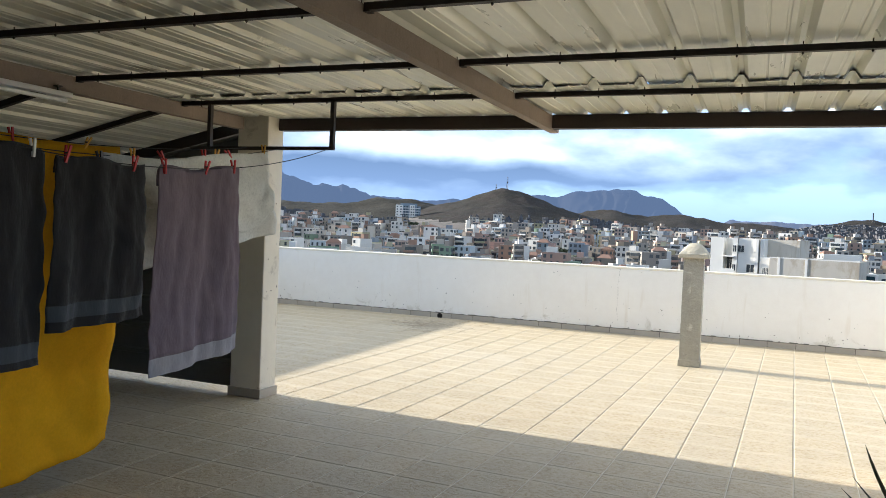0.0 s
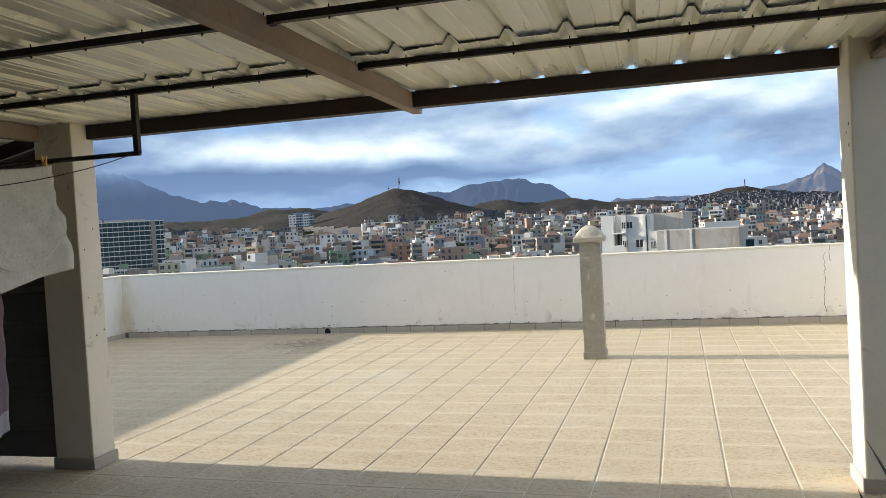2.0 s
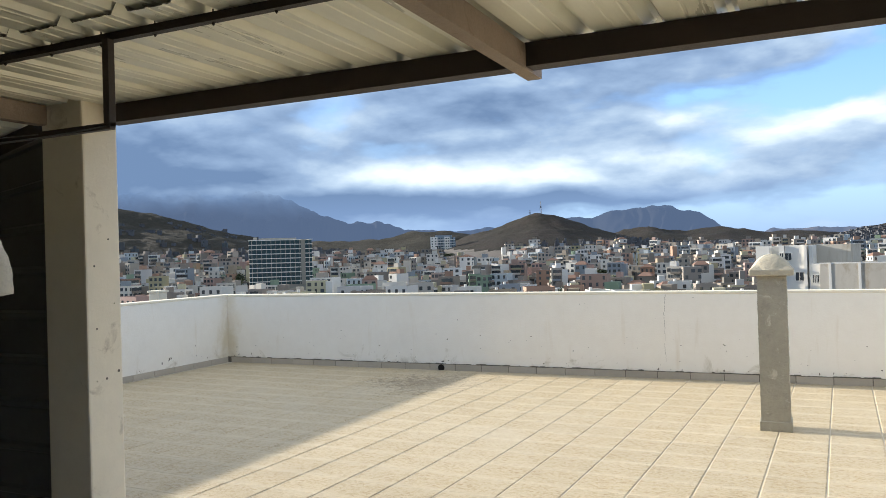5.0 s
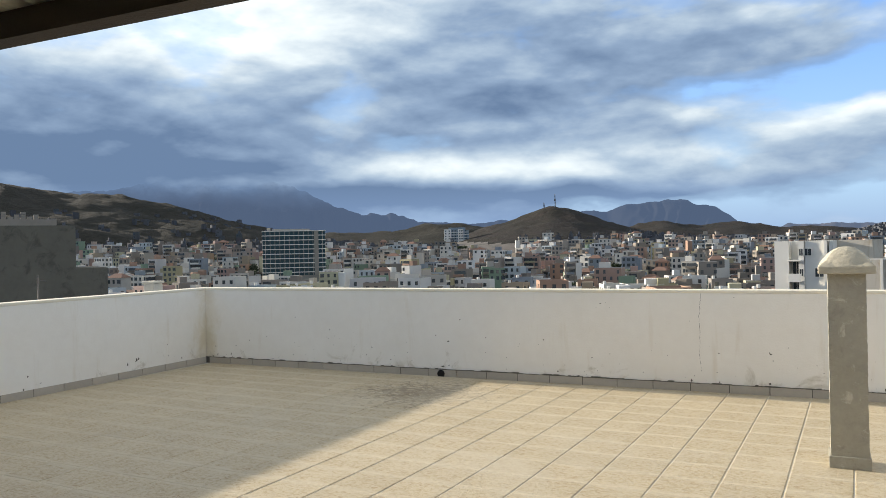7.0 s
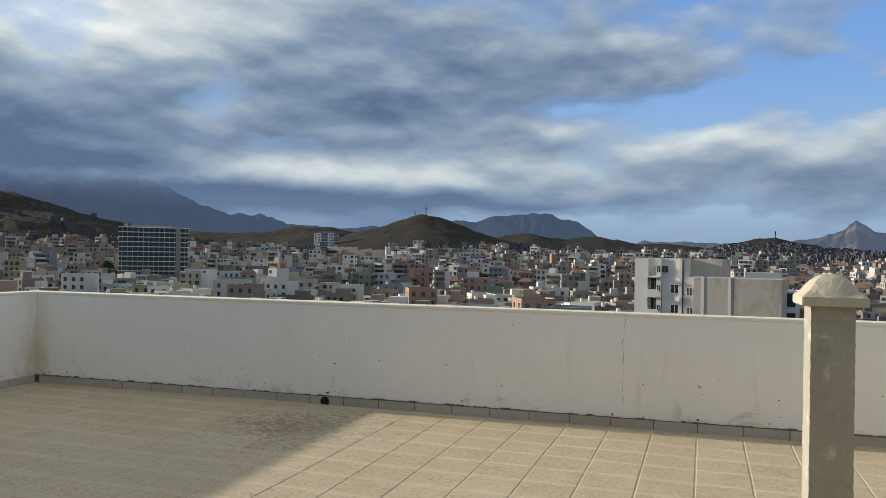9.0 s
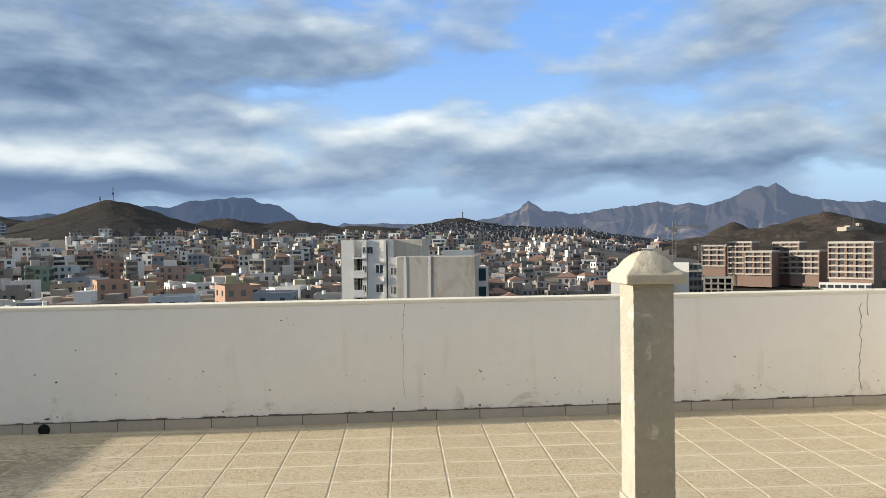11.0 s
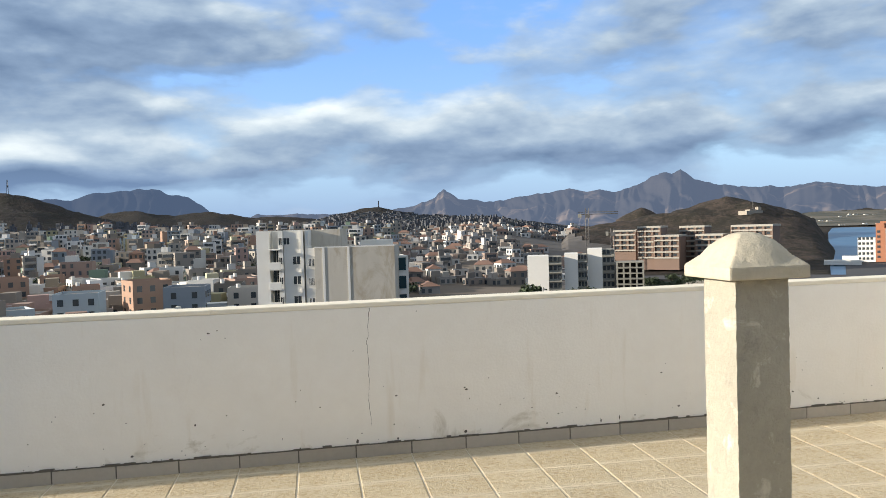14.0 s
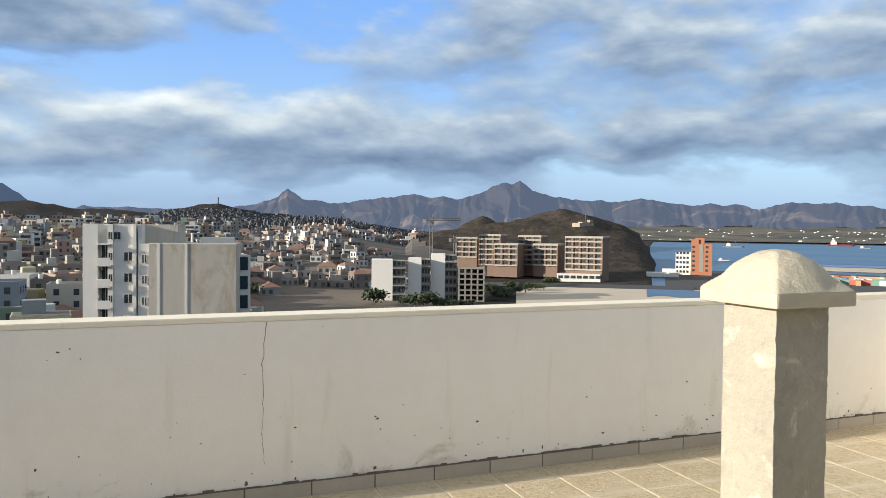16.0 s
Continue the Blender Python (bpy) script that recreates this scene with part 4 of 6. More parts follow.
for a, b in zip(rings, rings[1:]):
    for k in range(24):
        bm.faces.new((a[k], a[(k + 1) % 24], b[(k + 1) % 24], b[k]))
bm.faces.new(rings[0][::-1])
part("pot", bm, M["pot"], pot, smooth=True)
bm = bmesh.new()
rod(bm, (0, 0, 0.20), (0, 0, 0.262), 0.145, n=20)
part("soil", bm, M["soil"], pot)
for k in range(18):
    az = k * 2.399 + 0.4
    tall = 0.46 + 0.26 * random.random()
    out = 0.08 + 0.25 * (k % 6) / 5
    bm = bmesh.new()
    prev = None
    for j in range(11):
        f = j / 10
        rad = 0.03 + out * f ** 1.5 + (0.03 * math.sin(f * 5 + k))
        z = 0.25 + tall * f * (1.0 if out < 0.3 else 0.75 + 0.25 * (1 - f))
        w = 0.033 * (1 - f) ** 0.6 + 0.0012
        c = Vector((math.cos(az) * rad, math.sin(az) * rad, z))
        t = Vector((-math.sin(az), math.cos(az), 0))
        r = Vector((math.cos(az), math.sin(az), -0.3))
        cur = [bm.verts.new(c + t * w), bm.verts.new(c - r * w * 0.25), bm.verts.new(c - t * w), bm.verts.new(c + r * w * 0.45)]
        if prev:
            for i in range(4):
                bm.faces.new((prev[i], prev[(i + 1) % 4], cur[(i + 1) % 4], cur[i]))
        prev = cur
    bm.faces.new(prev)
    part("leaf", bm, M["aloe"], pot, smooth=True)


# ---- the town, hills and bay: ground first ----
EYE = Vector((0.0, -7.0, 1.6))
SEA = -26.3
# hill chains: distance, half depth, then (azimuth, elevation) along the crest
CHAINS = ((1000, 330, ((-26, 0.2), (-23.9, 1.1), (-20.6, 2.1), (-17.8, 2.92), (-16.1, 2.6), (-14.1, 1.8), (-12, 1.2), (-9.5, 0.5), (-7, 0.0))),
          (1500, 350, ((-14, 0.9), (-12, 1.35), (-10.1, 1.68), (-7.3, 1.2), (-4.8, 1.48), (-2.3, 1.05), (-0.6, 1.16), (1, 1.0), (3, 0.6), (5, 0.2))),
          (1250, 420, ((0, 0.1), (1.9, 0.45), (3.7, 0.95), (5.2, 1.28), (6.8, 1.34), (8.4, 1.14), (10, 0.8), (12.4, 0.6), (14.7, 0.3), (18, 0.0), (21, -0.5))),
          (1100, 450, ((-75, 4.5), (-62, 5.2), (-55, 5.0), (-51.5, 4.35), (-48.2, 4.2), (-44.3, 3.3), (-41.8, 2.5), (-38.5, 1.65), (-35, 0.9), (-31, 0.3))),
          (1550, 350, ((-38, 1.2), (-33, 1.25), (-29, 1.4), (-27, 1.85), (-25, 1.8), (-22.5, 1.5), (-19, 0.8))),
          (640, 150, ((20.5, -0.8), (22.4, -0.15), (24.9, 0.2), (27.8, 0.55), (29.5, 0.8), (31.5, 0.95), (33, 1.1), (34.2, 0.72), (35.8, 0.25), (37, -0.4), (37.5, -1.35), (38, -2.4))),
          (1150, 250, ((27.5, 0.3), (29.4, 1.05), (31.4, 1.67), (33, 1.25), (35, 0.5), (37, -0.3))),
          (1500, 170, ((23.8, 0.0), (25.7, 0.9), (27.4, 0.2))))


def crest_at(line, az):
    """The elevation of a crest between its tops and saddles."""
    for (a0, e0), (a1, e1) in zip(line, line[1:]):
        if a0 <= az <= a1:
            f = (az - a0) / (a1 - a0)
            return e0 + (e1 - e0) * f
    return None


def polar(x, y):
    dx, dy = x - EYE.x, y - EYE.y
    return math.degrees(math.atan2(dx, dy)), math.hypot(dx, dy)


def place(az, r):
    return EYE.x + r * math.sin(radians(az)), EYE.y + r * math.cos(radians(az))


def base_height(az, r):
    town = smooth(200, 950, r) * (1 - smooth(12, 23, az))
    z = -26.0 + 27.0 * town + 9.0 * smooth(350, 560, r) * smooth(10, 16, az) * (1 - smooth(20, 25, az))
    if r > 1300:
        z += (r - 1300) * 0.004
    if az > 34 and r > 2100:
        z += (r - 2100) * 0.035
    sea = smooth(37.6, 38.6, az) * (1 - smooth(68, 74, az)) * smooth(365, 400, r) * (1 - smooth(1740, 1790, r))
    return z * (1 - sea) - 31.0 * sea


def ground_height(x, y, rough=1.0):
    az, r = polar(x, y)
    b = base_height(az, r)
    z = b
    wob = noise.fractal(Vector((x, y, 9)) * 0.004, 1.0, 2.0, 3) * rough
    for d, dw, line in CHAINS:
        t = abs(r - d * (1 + 0.05 * wob)) / dw
        if t < 1:
            el = crest_at(line, az)
            if el is not None:
                top = EYE.z + d * math.tan(radians(el))
                z = max(z, b + (top - b) * (1 - t) ** 1.25 * (1 + 0.25 * t * wob))
    if z > b + 1.5:
        s = min(1.0, (z - b) / 30)
        z += rough * s * (5.0 * noise.fractal(Vector((x, y, 0)) * 0.011, 1.0, 2.0, 5) + 2.2 * noise.fractal(Vector((x, y, 4)) * 0.05, 1.0, 2.0, 3))
    return z


azs = [-180 + 4 * k for k in range(30)] + [-60 + 0.35 * k for k in range(329)] + [56 + 4 * k for k in range(32)]
rs = [12 * 1.06 ** k for k in range(60)] + [400 * 1.018 ** k for k in range(82)] + [1730 * 1.05 ** k for k in range(21)]
verts = [(*EYE.xy, -26.0)]
for r in rs:
    for a in azs:
        x, y = place(a, r)
        verts.append((x, y, ground_height(x, y)))
na = len(azs)
faces = [(0, 1 + (k + 1) % na, 1 + k) for k in range(na)]
for i in range(len(rs) - 1):
    for k in range(na):
        p, q = 1 + i * na, 1 + (i + 1) * na
        faces.append((p + k, p + (k + 1) % na, q + (k + 1) % na, q + k))
me = bpy.data.meshes.new("ground")
me.from_pydata(verts, [], faces)
me.materials.append(M["ground"])
me.polygons.foreach_set("use_smooth", [True] * len(me.polygons))
tagged(new("ground", me), "dry brown earth with low hills round the town", "ground", kind="structure")


def sector(name, a0, a1, r0, r1, z, mat, label, category, wave=0.0):
    bm = bmesh.new()
    rows = []
    for i in range(13):
        row = []
        for j in range(41):
            a = a0 + (a1 - a0) * j / 40
            rr0 = r0 + wave * math.sin(j * 0.16 + 0.5)
            x, y = place(a, rr0 + (r1 - rr0) * (i / 12) ** 2)
            row.append(bm.verts.new((x, y, z)))
        rows.append(row)
    for p, q in zip(rows, rows[1:]):
        for j in range(40):
            bm.faces.new((p[j], p[j + 1], q[j + 1], q[j]))
    return tagged(part(name, bm, mat), label, category, kind="structure")


sector("water", 37.0, 76, 352, 2180, SEA, M["sea"], "calm blue bay", "water")
sector("beach", 28.0, 41.5, 275, 372, -25.6, M["sand"], "pale sandy beach along the bay", "beach", 6.0)
sector("water_shallow", 37.3, 44.0, 318, 366, -25.45, M["sea"], "shallow turquoise water at the beach", "water", 14.0)


def ridge(name, peaks, dist, mat, label, a0, a1, step, rough, seed):
    """A far mountain chain: a crest made from overlapping peaks, with spurs down its face."""
    bm = bmesh.new()
    rows, a = [], a0
    n = 26
    while a <= a1 + 1e-6:
        el = crest_at(peaks, a)
        el += rough * noise.fractal(Vector((a * 0.9, seed, 0)), 0.9, 2.1, 6)
        top = EYE.z + dist * math.tan(radians(el))
        row = []
        for i in range(n + 1):
            f = i / n
            bend = 0.9 * noise.noise((a * 0.35, f * 1.6, seed + 2))
            u = a * 0.62 + bend + (1 - f) * 0.7 * math.sin(a * 0.5 + seed)
            cut = 0.62 * abs(noise.noise((u, f * 0.9, seed + 7))) + 0.30 * abs(noise.noise((u * 2.3, f * 1.9, seed + 9))) + 0.14 * abs(noise.noise((u * 5.1, f * 4.0, seed + 4)))
            low = (1 - f) ** 0.8 * min(1.0, f * 4 + 0.2)
            x, y = place(a, dist * (0.66 + 0.34 * f) + dist * 0.05 * cut)
            row.append(bm.verts.new((x, y, -30 + (top + 30) * max(0.0, f ** 1.25 * (1 - 1.15 * cut * low) + 0.10 * low * (0.35 - cut)))))
        x, y = place(a, dist * 1.18)
        row.append(bm.verts.new((x, y, -30)))
        rows.append(row)
        a += step
    for p, q in zip(rows, rows[1:]):
        for i in range(n + 1):
            bm.faces.new((p[i], q[i], q[i + 1], p[i + 1]))
    return tagged(part(name, bm, mat, smooth=True), label, "mountain", kind="structure")


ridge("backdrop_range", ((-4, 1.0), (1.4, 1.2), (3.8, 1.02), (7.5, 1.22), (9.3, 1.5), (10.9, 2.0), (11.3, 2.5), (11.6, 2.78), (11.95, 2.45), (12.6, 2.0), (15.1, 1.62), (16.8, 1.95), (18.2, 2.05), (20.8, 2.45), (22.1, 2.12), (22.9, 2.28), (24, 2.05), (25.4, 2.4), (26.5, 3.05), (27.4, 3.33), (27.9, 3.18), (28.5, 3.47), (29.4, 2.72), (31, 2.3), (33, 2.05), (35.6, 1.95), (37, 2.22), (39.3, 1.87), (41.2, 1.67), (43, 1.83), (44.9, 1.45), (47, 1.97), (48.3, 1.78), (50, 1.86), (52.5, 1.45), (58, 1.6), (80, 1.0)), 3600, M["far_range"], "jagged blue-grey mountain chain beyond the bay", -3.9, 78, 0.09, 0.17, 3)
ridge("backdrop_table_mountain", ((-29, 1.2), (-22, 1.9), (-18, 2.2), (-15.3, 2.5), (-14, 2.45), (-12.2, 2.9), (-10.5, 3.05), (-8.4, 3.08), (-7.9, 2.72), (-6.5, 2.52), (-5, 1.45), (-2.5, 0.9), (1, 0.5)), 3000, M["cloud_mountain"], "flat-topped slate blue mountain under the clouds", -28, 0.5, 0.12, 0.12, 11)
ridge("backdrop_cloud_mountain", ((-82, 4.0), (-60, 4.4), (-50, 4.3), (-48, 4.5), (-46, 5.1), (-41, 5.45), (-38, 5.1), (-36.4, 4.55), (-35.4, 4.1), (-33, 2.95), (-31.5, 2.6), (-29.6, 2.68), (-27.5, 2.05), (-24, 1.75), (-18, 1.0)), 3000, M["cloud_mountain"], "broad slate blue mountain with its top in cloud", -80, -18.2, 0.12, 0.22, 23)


bm = bmesh.new()
rows = []
for i in range(12):
    row = []
    for j in range(90):
        x, y = place(29.0 + 0.53 * j, 1800 + 105 * i)
        row.append(bm.verts.new((x, y, ground_height(x, y, 0.0) + 1.2)))
    rows.append(row)
for p, q in zip(rows, rows[1:]):
    for j in range(89):
        bm.faces.new((p[j], p[j + 1], q[j + 1], q[j]))
tagged(part("far_shore", bm, M["shore"]), "dry tan and green plain behind the bay", "shore", kind="structure")


bm = bmesh.new()
g = random.Random(5)
for k in range(70):
    x, y = place(36.0 + 20 * g.random(), 1850 + 850 * g.random() ** 0.6)
    w, d, h = g.uniform(2, 7), g.uniform(2, 4), g.uniform(0.8, 2.4)
    z = ground_height(x, y, 0.0) + 1.0
    box(bm, x - w, x + w, y - d, y + d, z, z + h)
tagged(part("shore_houses", bm, M["white_block"]), "tiny white houses and sheds along the far shore", "houses", kind="stuff")

bm = bmesh.new()
rows = []
for i in range(16):
    row = []
    for j in range(40):
        x, y = place(6.5 + 0.33 * j, 165 + 17 * i + 10 * math.sin(j * 0.3))
        row.append(bm.verts.new((x, y, ground_height(x, y, 0.0) + 0.5)))
    rows.append(row)
for p, q in zip(rows, rows[1:]):
    for j in range(39):
        bm.faces.new((p[j], p[j + 1], q[j + 1], q[j]))
tagged(part("dirt_lot", bm, M["dirt"]), "bare brown dirt lots between the houses", "ground", kind="structure")


verts, faces, at = [], [], {}
for i in range(120):
    for j in range(176):
        az, r = -64 + 0.5 * j, 130 * 1.019 ** i
        x, y = place(az, r)
        z = ground_height(x, y)
        if z - base_height(az, r) < (24 if 0 < az < 16 else 9):
            at[i, j] = len(verts)
            verts.append((x, y, z + 0.45))
for i, j in at:
    q = [at.get(k) for k in ((i, j), (i, j + 1), (i + 1, j + 1), (i + 1, j))]
    if None not in q:
        faces.append(q)
me = bpy.data.meshes.new("town_streets")
me.from_pydata(verts, [], faces)
me.materials.append(M["dust"])
tagged(new("town_streets", me), "dusty grey-brown streets and yards between the houses", "ground", kind="structure")


# ---- town houses ----
def house_kind(w, d, storeys, style, seed):
    rng = random.Random(seed)
    h = storeys * 3.0 + 0.6
    root = empty("house", 0, 0, 0, ("painted flat-roofed town house of %s storeys" % ("two", "three", "four", "five")[storeys - 2]) if style != "tiled" else "painted town house under an orange tiled roof", "house", "town houses")
    bm = bmesh.new()
    box(bm, -w / 2, w / 2, -d / 2, d / 2, -4.0, h - 0.6)
    for b in ((-w / 2, w / 2, -d / 2, -d / 2 + 0.2), (-w / 2, w / 2, d / 2 - 0.2, d / 2), (-w / 2, -w / 2 + 0.2, -d / 2 + 0.2, d / 2 - 0.2), (w / 2 - 0.2, w / 2, -d / 2 + 0.2, d / 2 - 0.2)):
        box(bm, *b, h - 0.6, h + 0.1)
    if style == "stair":
        box(bm, w * 0.05, w * 0.42, 0.0, d * 0.42, h - 0.6, h + 2.1)
    if style == "setback":
        box(bm, -w * 0.42, w * 0.1, -d * 0.15, d * 0.42, h - 0.6, h + 2.3)
    part("wall", bm, M["house_wall"], root)
    if style == "tiled":
        bm = bmesh.new()
        a = [bm.verts.new(p) for p in ((-w / 2 - .3, -d / 2 - .3, h), (w / 2 + .3, -d / 2 - .3, h), (w / 2 + .3, d / 2 + .3, h), (-w / 2 - .3, d / 2 + .3, h), (-w * 0.22, 0, h + 1.9), (w * 0.22, 0, h + 1.9))]
        for q in ((0, 1, 5, 4), (1, 2, 5), (2, 3, 4, 5), (3, 0, 4), (3, 2, 1, 0)):
            bm.faces.new([a[k] for k in q])
        part("roof", bm, M["roof_tiles"], root, "orange clay tiles")
    else:
        boxes("roof", M["house_roof"], root, (-w / 2 + 0.2, w / 2 - 0.2, -d / 2 + 0.2, d / 2 - 0.2, h - 0.6, h - 0.45))
        if rng.random() < 0.6:
            bm = bmesh.new()
            rod(bm, (-w * 0.3, d * 0.2, h - 0.45), (-w * 0.3, d * 0.2, h + 1.0), 0.6, n=10)
            part("water_tank", bm, M["white_block"], root)
    nx = max(2, int(w / 2.8))
    pane = bmesh.new()
    box(pane, -0.65, 0.65, -0.05, 0.05, -0.80, 0.75)
    pm = mesh_of("window", pane, M["window"])
    for s in range(storeys):
        for k in range(nx):
            o = new("window", pm)
            o.parent, o.matrix_basis = root, pose(-w / 2 + (k + 0.5) * w / nx, -d / 2, 1.6 + 3 * s)
        for k in range(2):
            o = new("window", pm)
            o.parent, o.matrix_basis = root, pose(-w / 2, -d / 4 + k * d / 2, 1.6 + 3 * s, 0, 0, 90)
    if style == "balcony":
        for s in range(1, storeys):
            boxes("balcony", M["white_block"], root, (-w * 0.4, w * 0.4, -d / 2 - 1.1, -d / 2, 3 * s - 0.1, 3 * s + 0.08), (-w * 0.4, w * 0.4, -d / 2 - 1.1, -d / 2 - 1.0, 3 * s + 0.08, 3 * s + 0.9))
    return root


KINDS = [house_kind(9, 10, 2, "tiled", 1), house_kind(11, 9, 3, "balcony", 2), house_kind(8, 11, 3, "setback", 3), house_kind(12, 10, 3, "balcony", 4), house_kind(10, 10, 5, "plain", 5), house_kind(14, 9, 3, "stair", 6), house_kind(8, 9, 4, "balcony", 7)]
SPOTS = [(5, 106, 24), (-268, 355, 44), (-372, 800, 40), (-345, 860, 70), (95, 255, 45), (140, 275, 45), (255, 470, 70), (300, 450, 60), (205, 500, 60), (230, 240, 60), (270, 300, 60), (-60, 12, 60), (110, 205, 26)]


def free(x, y, pad=0):
    return all(math.hypot(x - a, y - b) > c + pad for a, b, c in SPOTS)


rng = random.Random(11)
near, far_spots = [], []
r = 142.0
while r < 1240:
    step = 11.0 if r < 600 else 9.0 if r < 720 else 7.2
    a = -64.0 + rng.random() * 2
    while a < 24:
        aa = a + rng.uniform(-0.25, 0.25) * math.degrees(step / r)
        rr = r + rng.uniform(-4, 4)
        x, y = place(aa, rr)
        a += math.degrees(step / r) * rng.uniform(0.85, 1.35)
        if not free(x, y, 8) or (-24.8 < aa < -20.2 and 560 < rr < 960):
            continue
        z = ground_height(x, y, 1.0)
        rise = z - base_height(*polar(x, y))
        if rise > (22 if 0 < aa < 16 else 10) and not (aa < -38 and rise < 50 and rng.random() < 0.07):
            continue
        if rng.random() < (0.24 if r < 650 else 0.14) or (aa > 9 and r < 330 and rng.random() < 0.7):
            continue
        (near if 190 <= r < 335 and aa < 7.5 else far_spots).append((x, y, z, aa))
    r += step * 1.02
far_spots += near[290:]
near = near[:290]
used = 0
for x, y, z, aa in near:
    k = rng.choice((1, 1, 2, 2, 3, 3, 4, 5, 5, 6, 6, 0))
    yaw = rng.choice((0, 12, -15, 90, 25)) + rng.uniform(-4, 4)
    m = pose(x, y, z - rng.uniform(0, 1.5), 0, 0, yaw)
    if used < len(KINDS):
        KINDS[used].matrix_basis = m
    else:
        copy_thing(KINDS[k], m)
    used += 1


def box_data(V, F, c, s, ca, sa, w, d, z0, z1, top=True):
    k = len(V)
    for z in (z0, z1):
        for px, py in ((-w, -d), (w, -d), (w, d), (-w, d)):
            V.append((c + px * ca - py * sa, s + px * sa + py * ca, z))
    F += [(k, k + 1, k + 5, k + 4), (k + 1, k + 2, k + 6, k + 5), (k + 2, k + 3, k + 7, k + 6), (k + 3, k, k + 4, k + 7)]
    if top:
        F.append((k + 4, k + 5, k + 6, k + 7))


WV, WF, GV, GF, RV, RF, HV, HF, SV, SF, LV, LF = [], [], [], [], [], [], [], [], [], [], [], []
for x, y, z, aa in far_spots:
    yaw = radians(rng.choice((0, 12, -15, 90, 25)) + rng.uniform(-4, 4))
    ca, sa = math.cos(yaw), math.sin(yaw)
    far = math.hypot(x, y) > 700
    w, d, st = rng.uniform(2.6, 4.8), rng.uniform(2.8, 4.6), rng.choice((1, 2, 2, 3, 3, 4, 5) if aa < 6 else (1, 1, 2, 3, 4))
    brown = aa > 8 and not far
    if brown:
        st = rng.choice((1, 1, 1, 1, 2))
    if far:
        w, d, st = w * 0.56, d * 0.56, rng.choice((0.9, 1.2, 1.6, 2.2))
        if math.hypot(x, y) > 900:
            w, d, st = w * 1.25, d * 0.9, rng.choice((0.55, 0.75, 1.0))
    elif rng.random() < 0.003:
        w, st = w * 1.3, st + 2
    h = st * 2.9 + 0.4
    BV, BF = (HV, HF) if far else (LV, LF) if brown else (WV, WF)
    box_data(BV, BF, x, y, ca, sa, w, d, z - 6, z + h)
    kind = rng.random()
    if kind < 0.62 and not (far and math.hypot(x, y) > 850):
        ox, oy = rng.uniform(-0.4, 0.4) * w, rng.uniform(-0.2, 0.4) * d
        box_data(BV, BF, x + ox * ca - oy * sa, y + ox * sa + oy * ca, ca, sa, w * 0.4, d * 0.4, z + h, z + h + 2.4)
    if kind > (0.76 if brown else 0.93) and not far:
        k = len(RV)
        for px, py, pz in ((-w - .3, -d - .3, h), (w + .3, -d - .3, h), (w + .3, d + .3, h), (-w - .3, d + .3, h), (-w * 0.5, 0, h + 1.8), (w * 0.5, 0, h + 1.8)):
            RV.append((x + px * ca - py * sa, y + px * sa + py * ca, z + pz))
        RF += [(k, k + 1, k + 5, k + 4), (k + 1, k + 2, k + 5), (k + 2, k + 3, k + 4, k + 5), (k + 3, k, k + 4)]
    else:
        if not far:
            box_data(SV, SF, x, y, ca, sa, w - 0.25, d - 0.25, z + h - 0.2, z + h + 0.05)
    if kind > 0.35 and not far:
        ww, hh = w * rng.uniform(0.3, 0.6), h - 2.9 * rng.choice((0, 1, 1)) - rng.uniform(0, 0.8)
        ox, oy = rng.choice((-1, 1)) * (w + ww * 0.6), rng.uniform(-0.5, 0.1) * d
        if hh > 2:
            box_data(BV, BF, x + ox * ca - oy * sa, y + ox * sa + oy * ca, ca, sa, ww, d * 0.8, z - 6, z + hh)
    if kind < 0.5 and not far:
        for s in range(1, st):
            bx, by = rng.uniform(-0.25, 0.25) * w, -d - 0.55
            box_data(BV, BF, x + bx * ca - by * sa, y + bx * sa + by * ca, ca, sa, w * 0.6, 0.55, z + 2.9 * s - 0.1, z + 2.9 * s + 0.85)
            # wide dark panel over the balcony, in place of a shaded loggia recess
            by = -d - 0.06
            box_data(GV, GF, x + bx * ca - by * sa, y + bx * sa + by * ca, ca, sa, w * 0.55, 0.05, z + 2.9 * s + 0.85, z + 2.9 * s + 2.3)
    nx = max(2, int(w * 2 / 2.4))
    for s in range(int(st) if math.hypot(x, y) < 850 else 0):
        for k in range(nx):
            if rng.random() < (0.5 if far else 0.12):
                continue
            px = -w + (k + 0.5) * 2 * w / nx
            ww = rng.choice((0.5, 0.65, 0.85))
            for (bx, by), (ux, uy) in (((px, -d - 0.04), (ww, 0.05)), ((-w - 0.04, (px / w) * d), (0.05, ww))):
                box_data(GV, GF, x + bx * ca - by * sa, y + bx * sa + by * ca, ca, sa, ux, uy, z + 0.85 + 2.9 * s, z + 2.45 + 2.9 * s)
for name, V, F, mat, label in (("hillside_houses", HV, HF, M["house_hazed"], "tiny crowded houses on the far slopes"), ("far_flat_roofs", SV, SF, M["screed"], "grey flat roofs of the far houses"), ("low_houses", LV, LF, M["house_low"], "low unpainted block houses on the dry lots"), ("far_houses", WV, WF, M["house_rest"], "dense painted houses climbing to the hills"), ("far_windows", GV, GF, M["window"], "small dark windows of the far houses, and dark panels for shaded loggias"), ("far_roofs", RV, RF, M["roof_tiles"], "orange tiled roofs of the far houses")):
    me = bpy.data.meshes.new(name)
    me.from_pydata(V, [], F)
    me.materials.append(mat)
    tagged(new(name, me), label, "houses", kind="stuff")


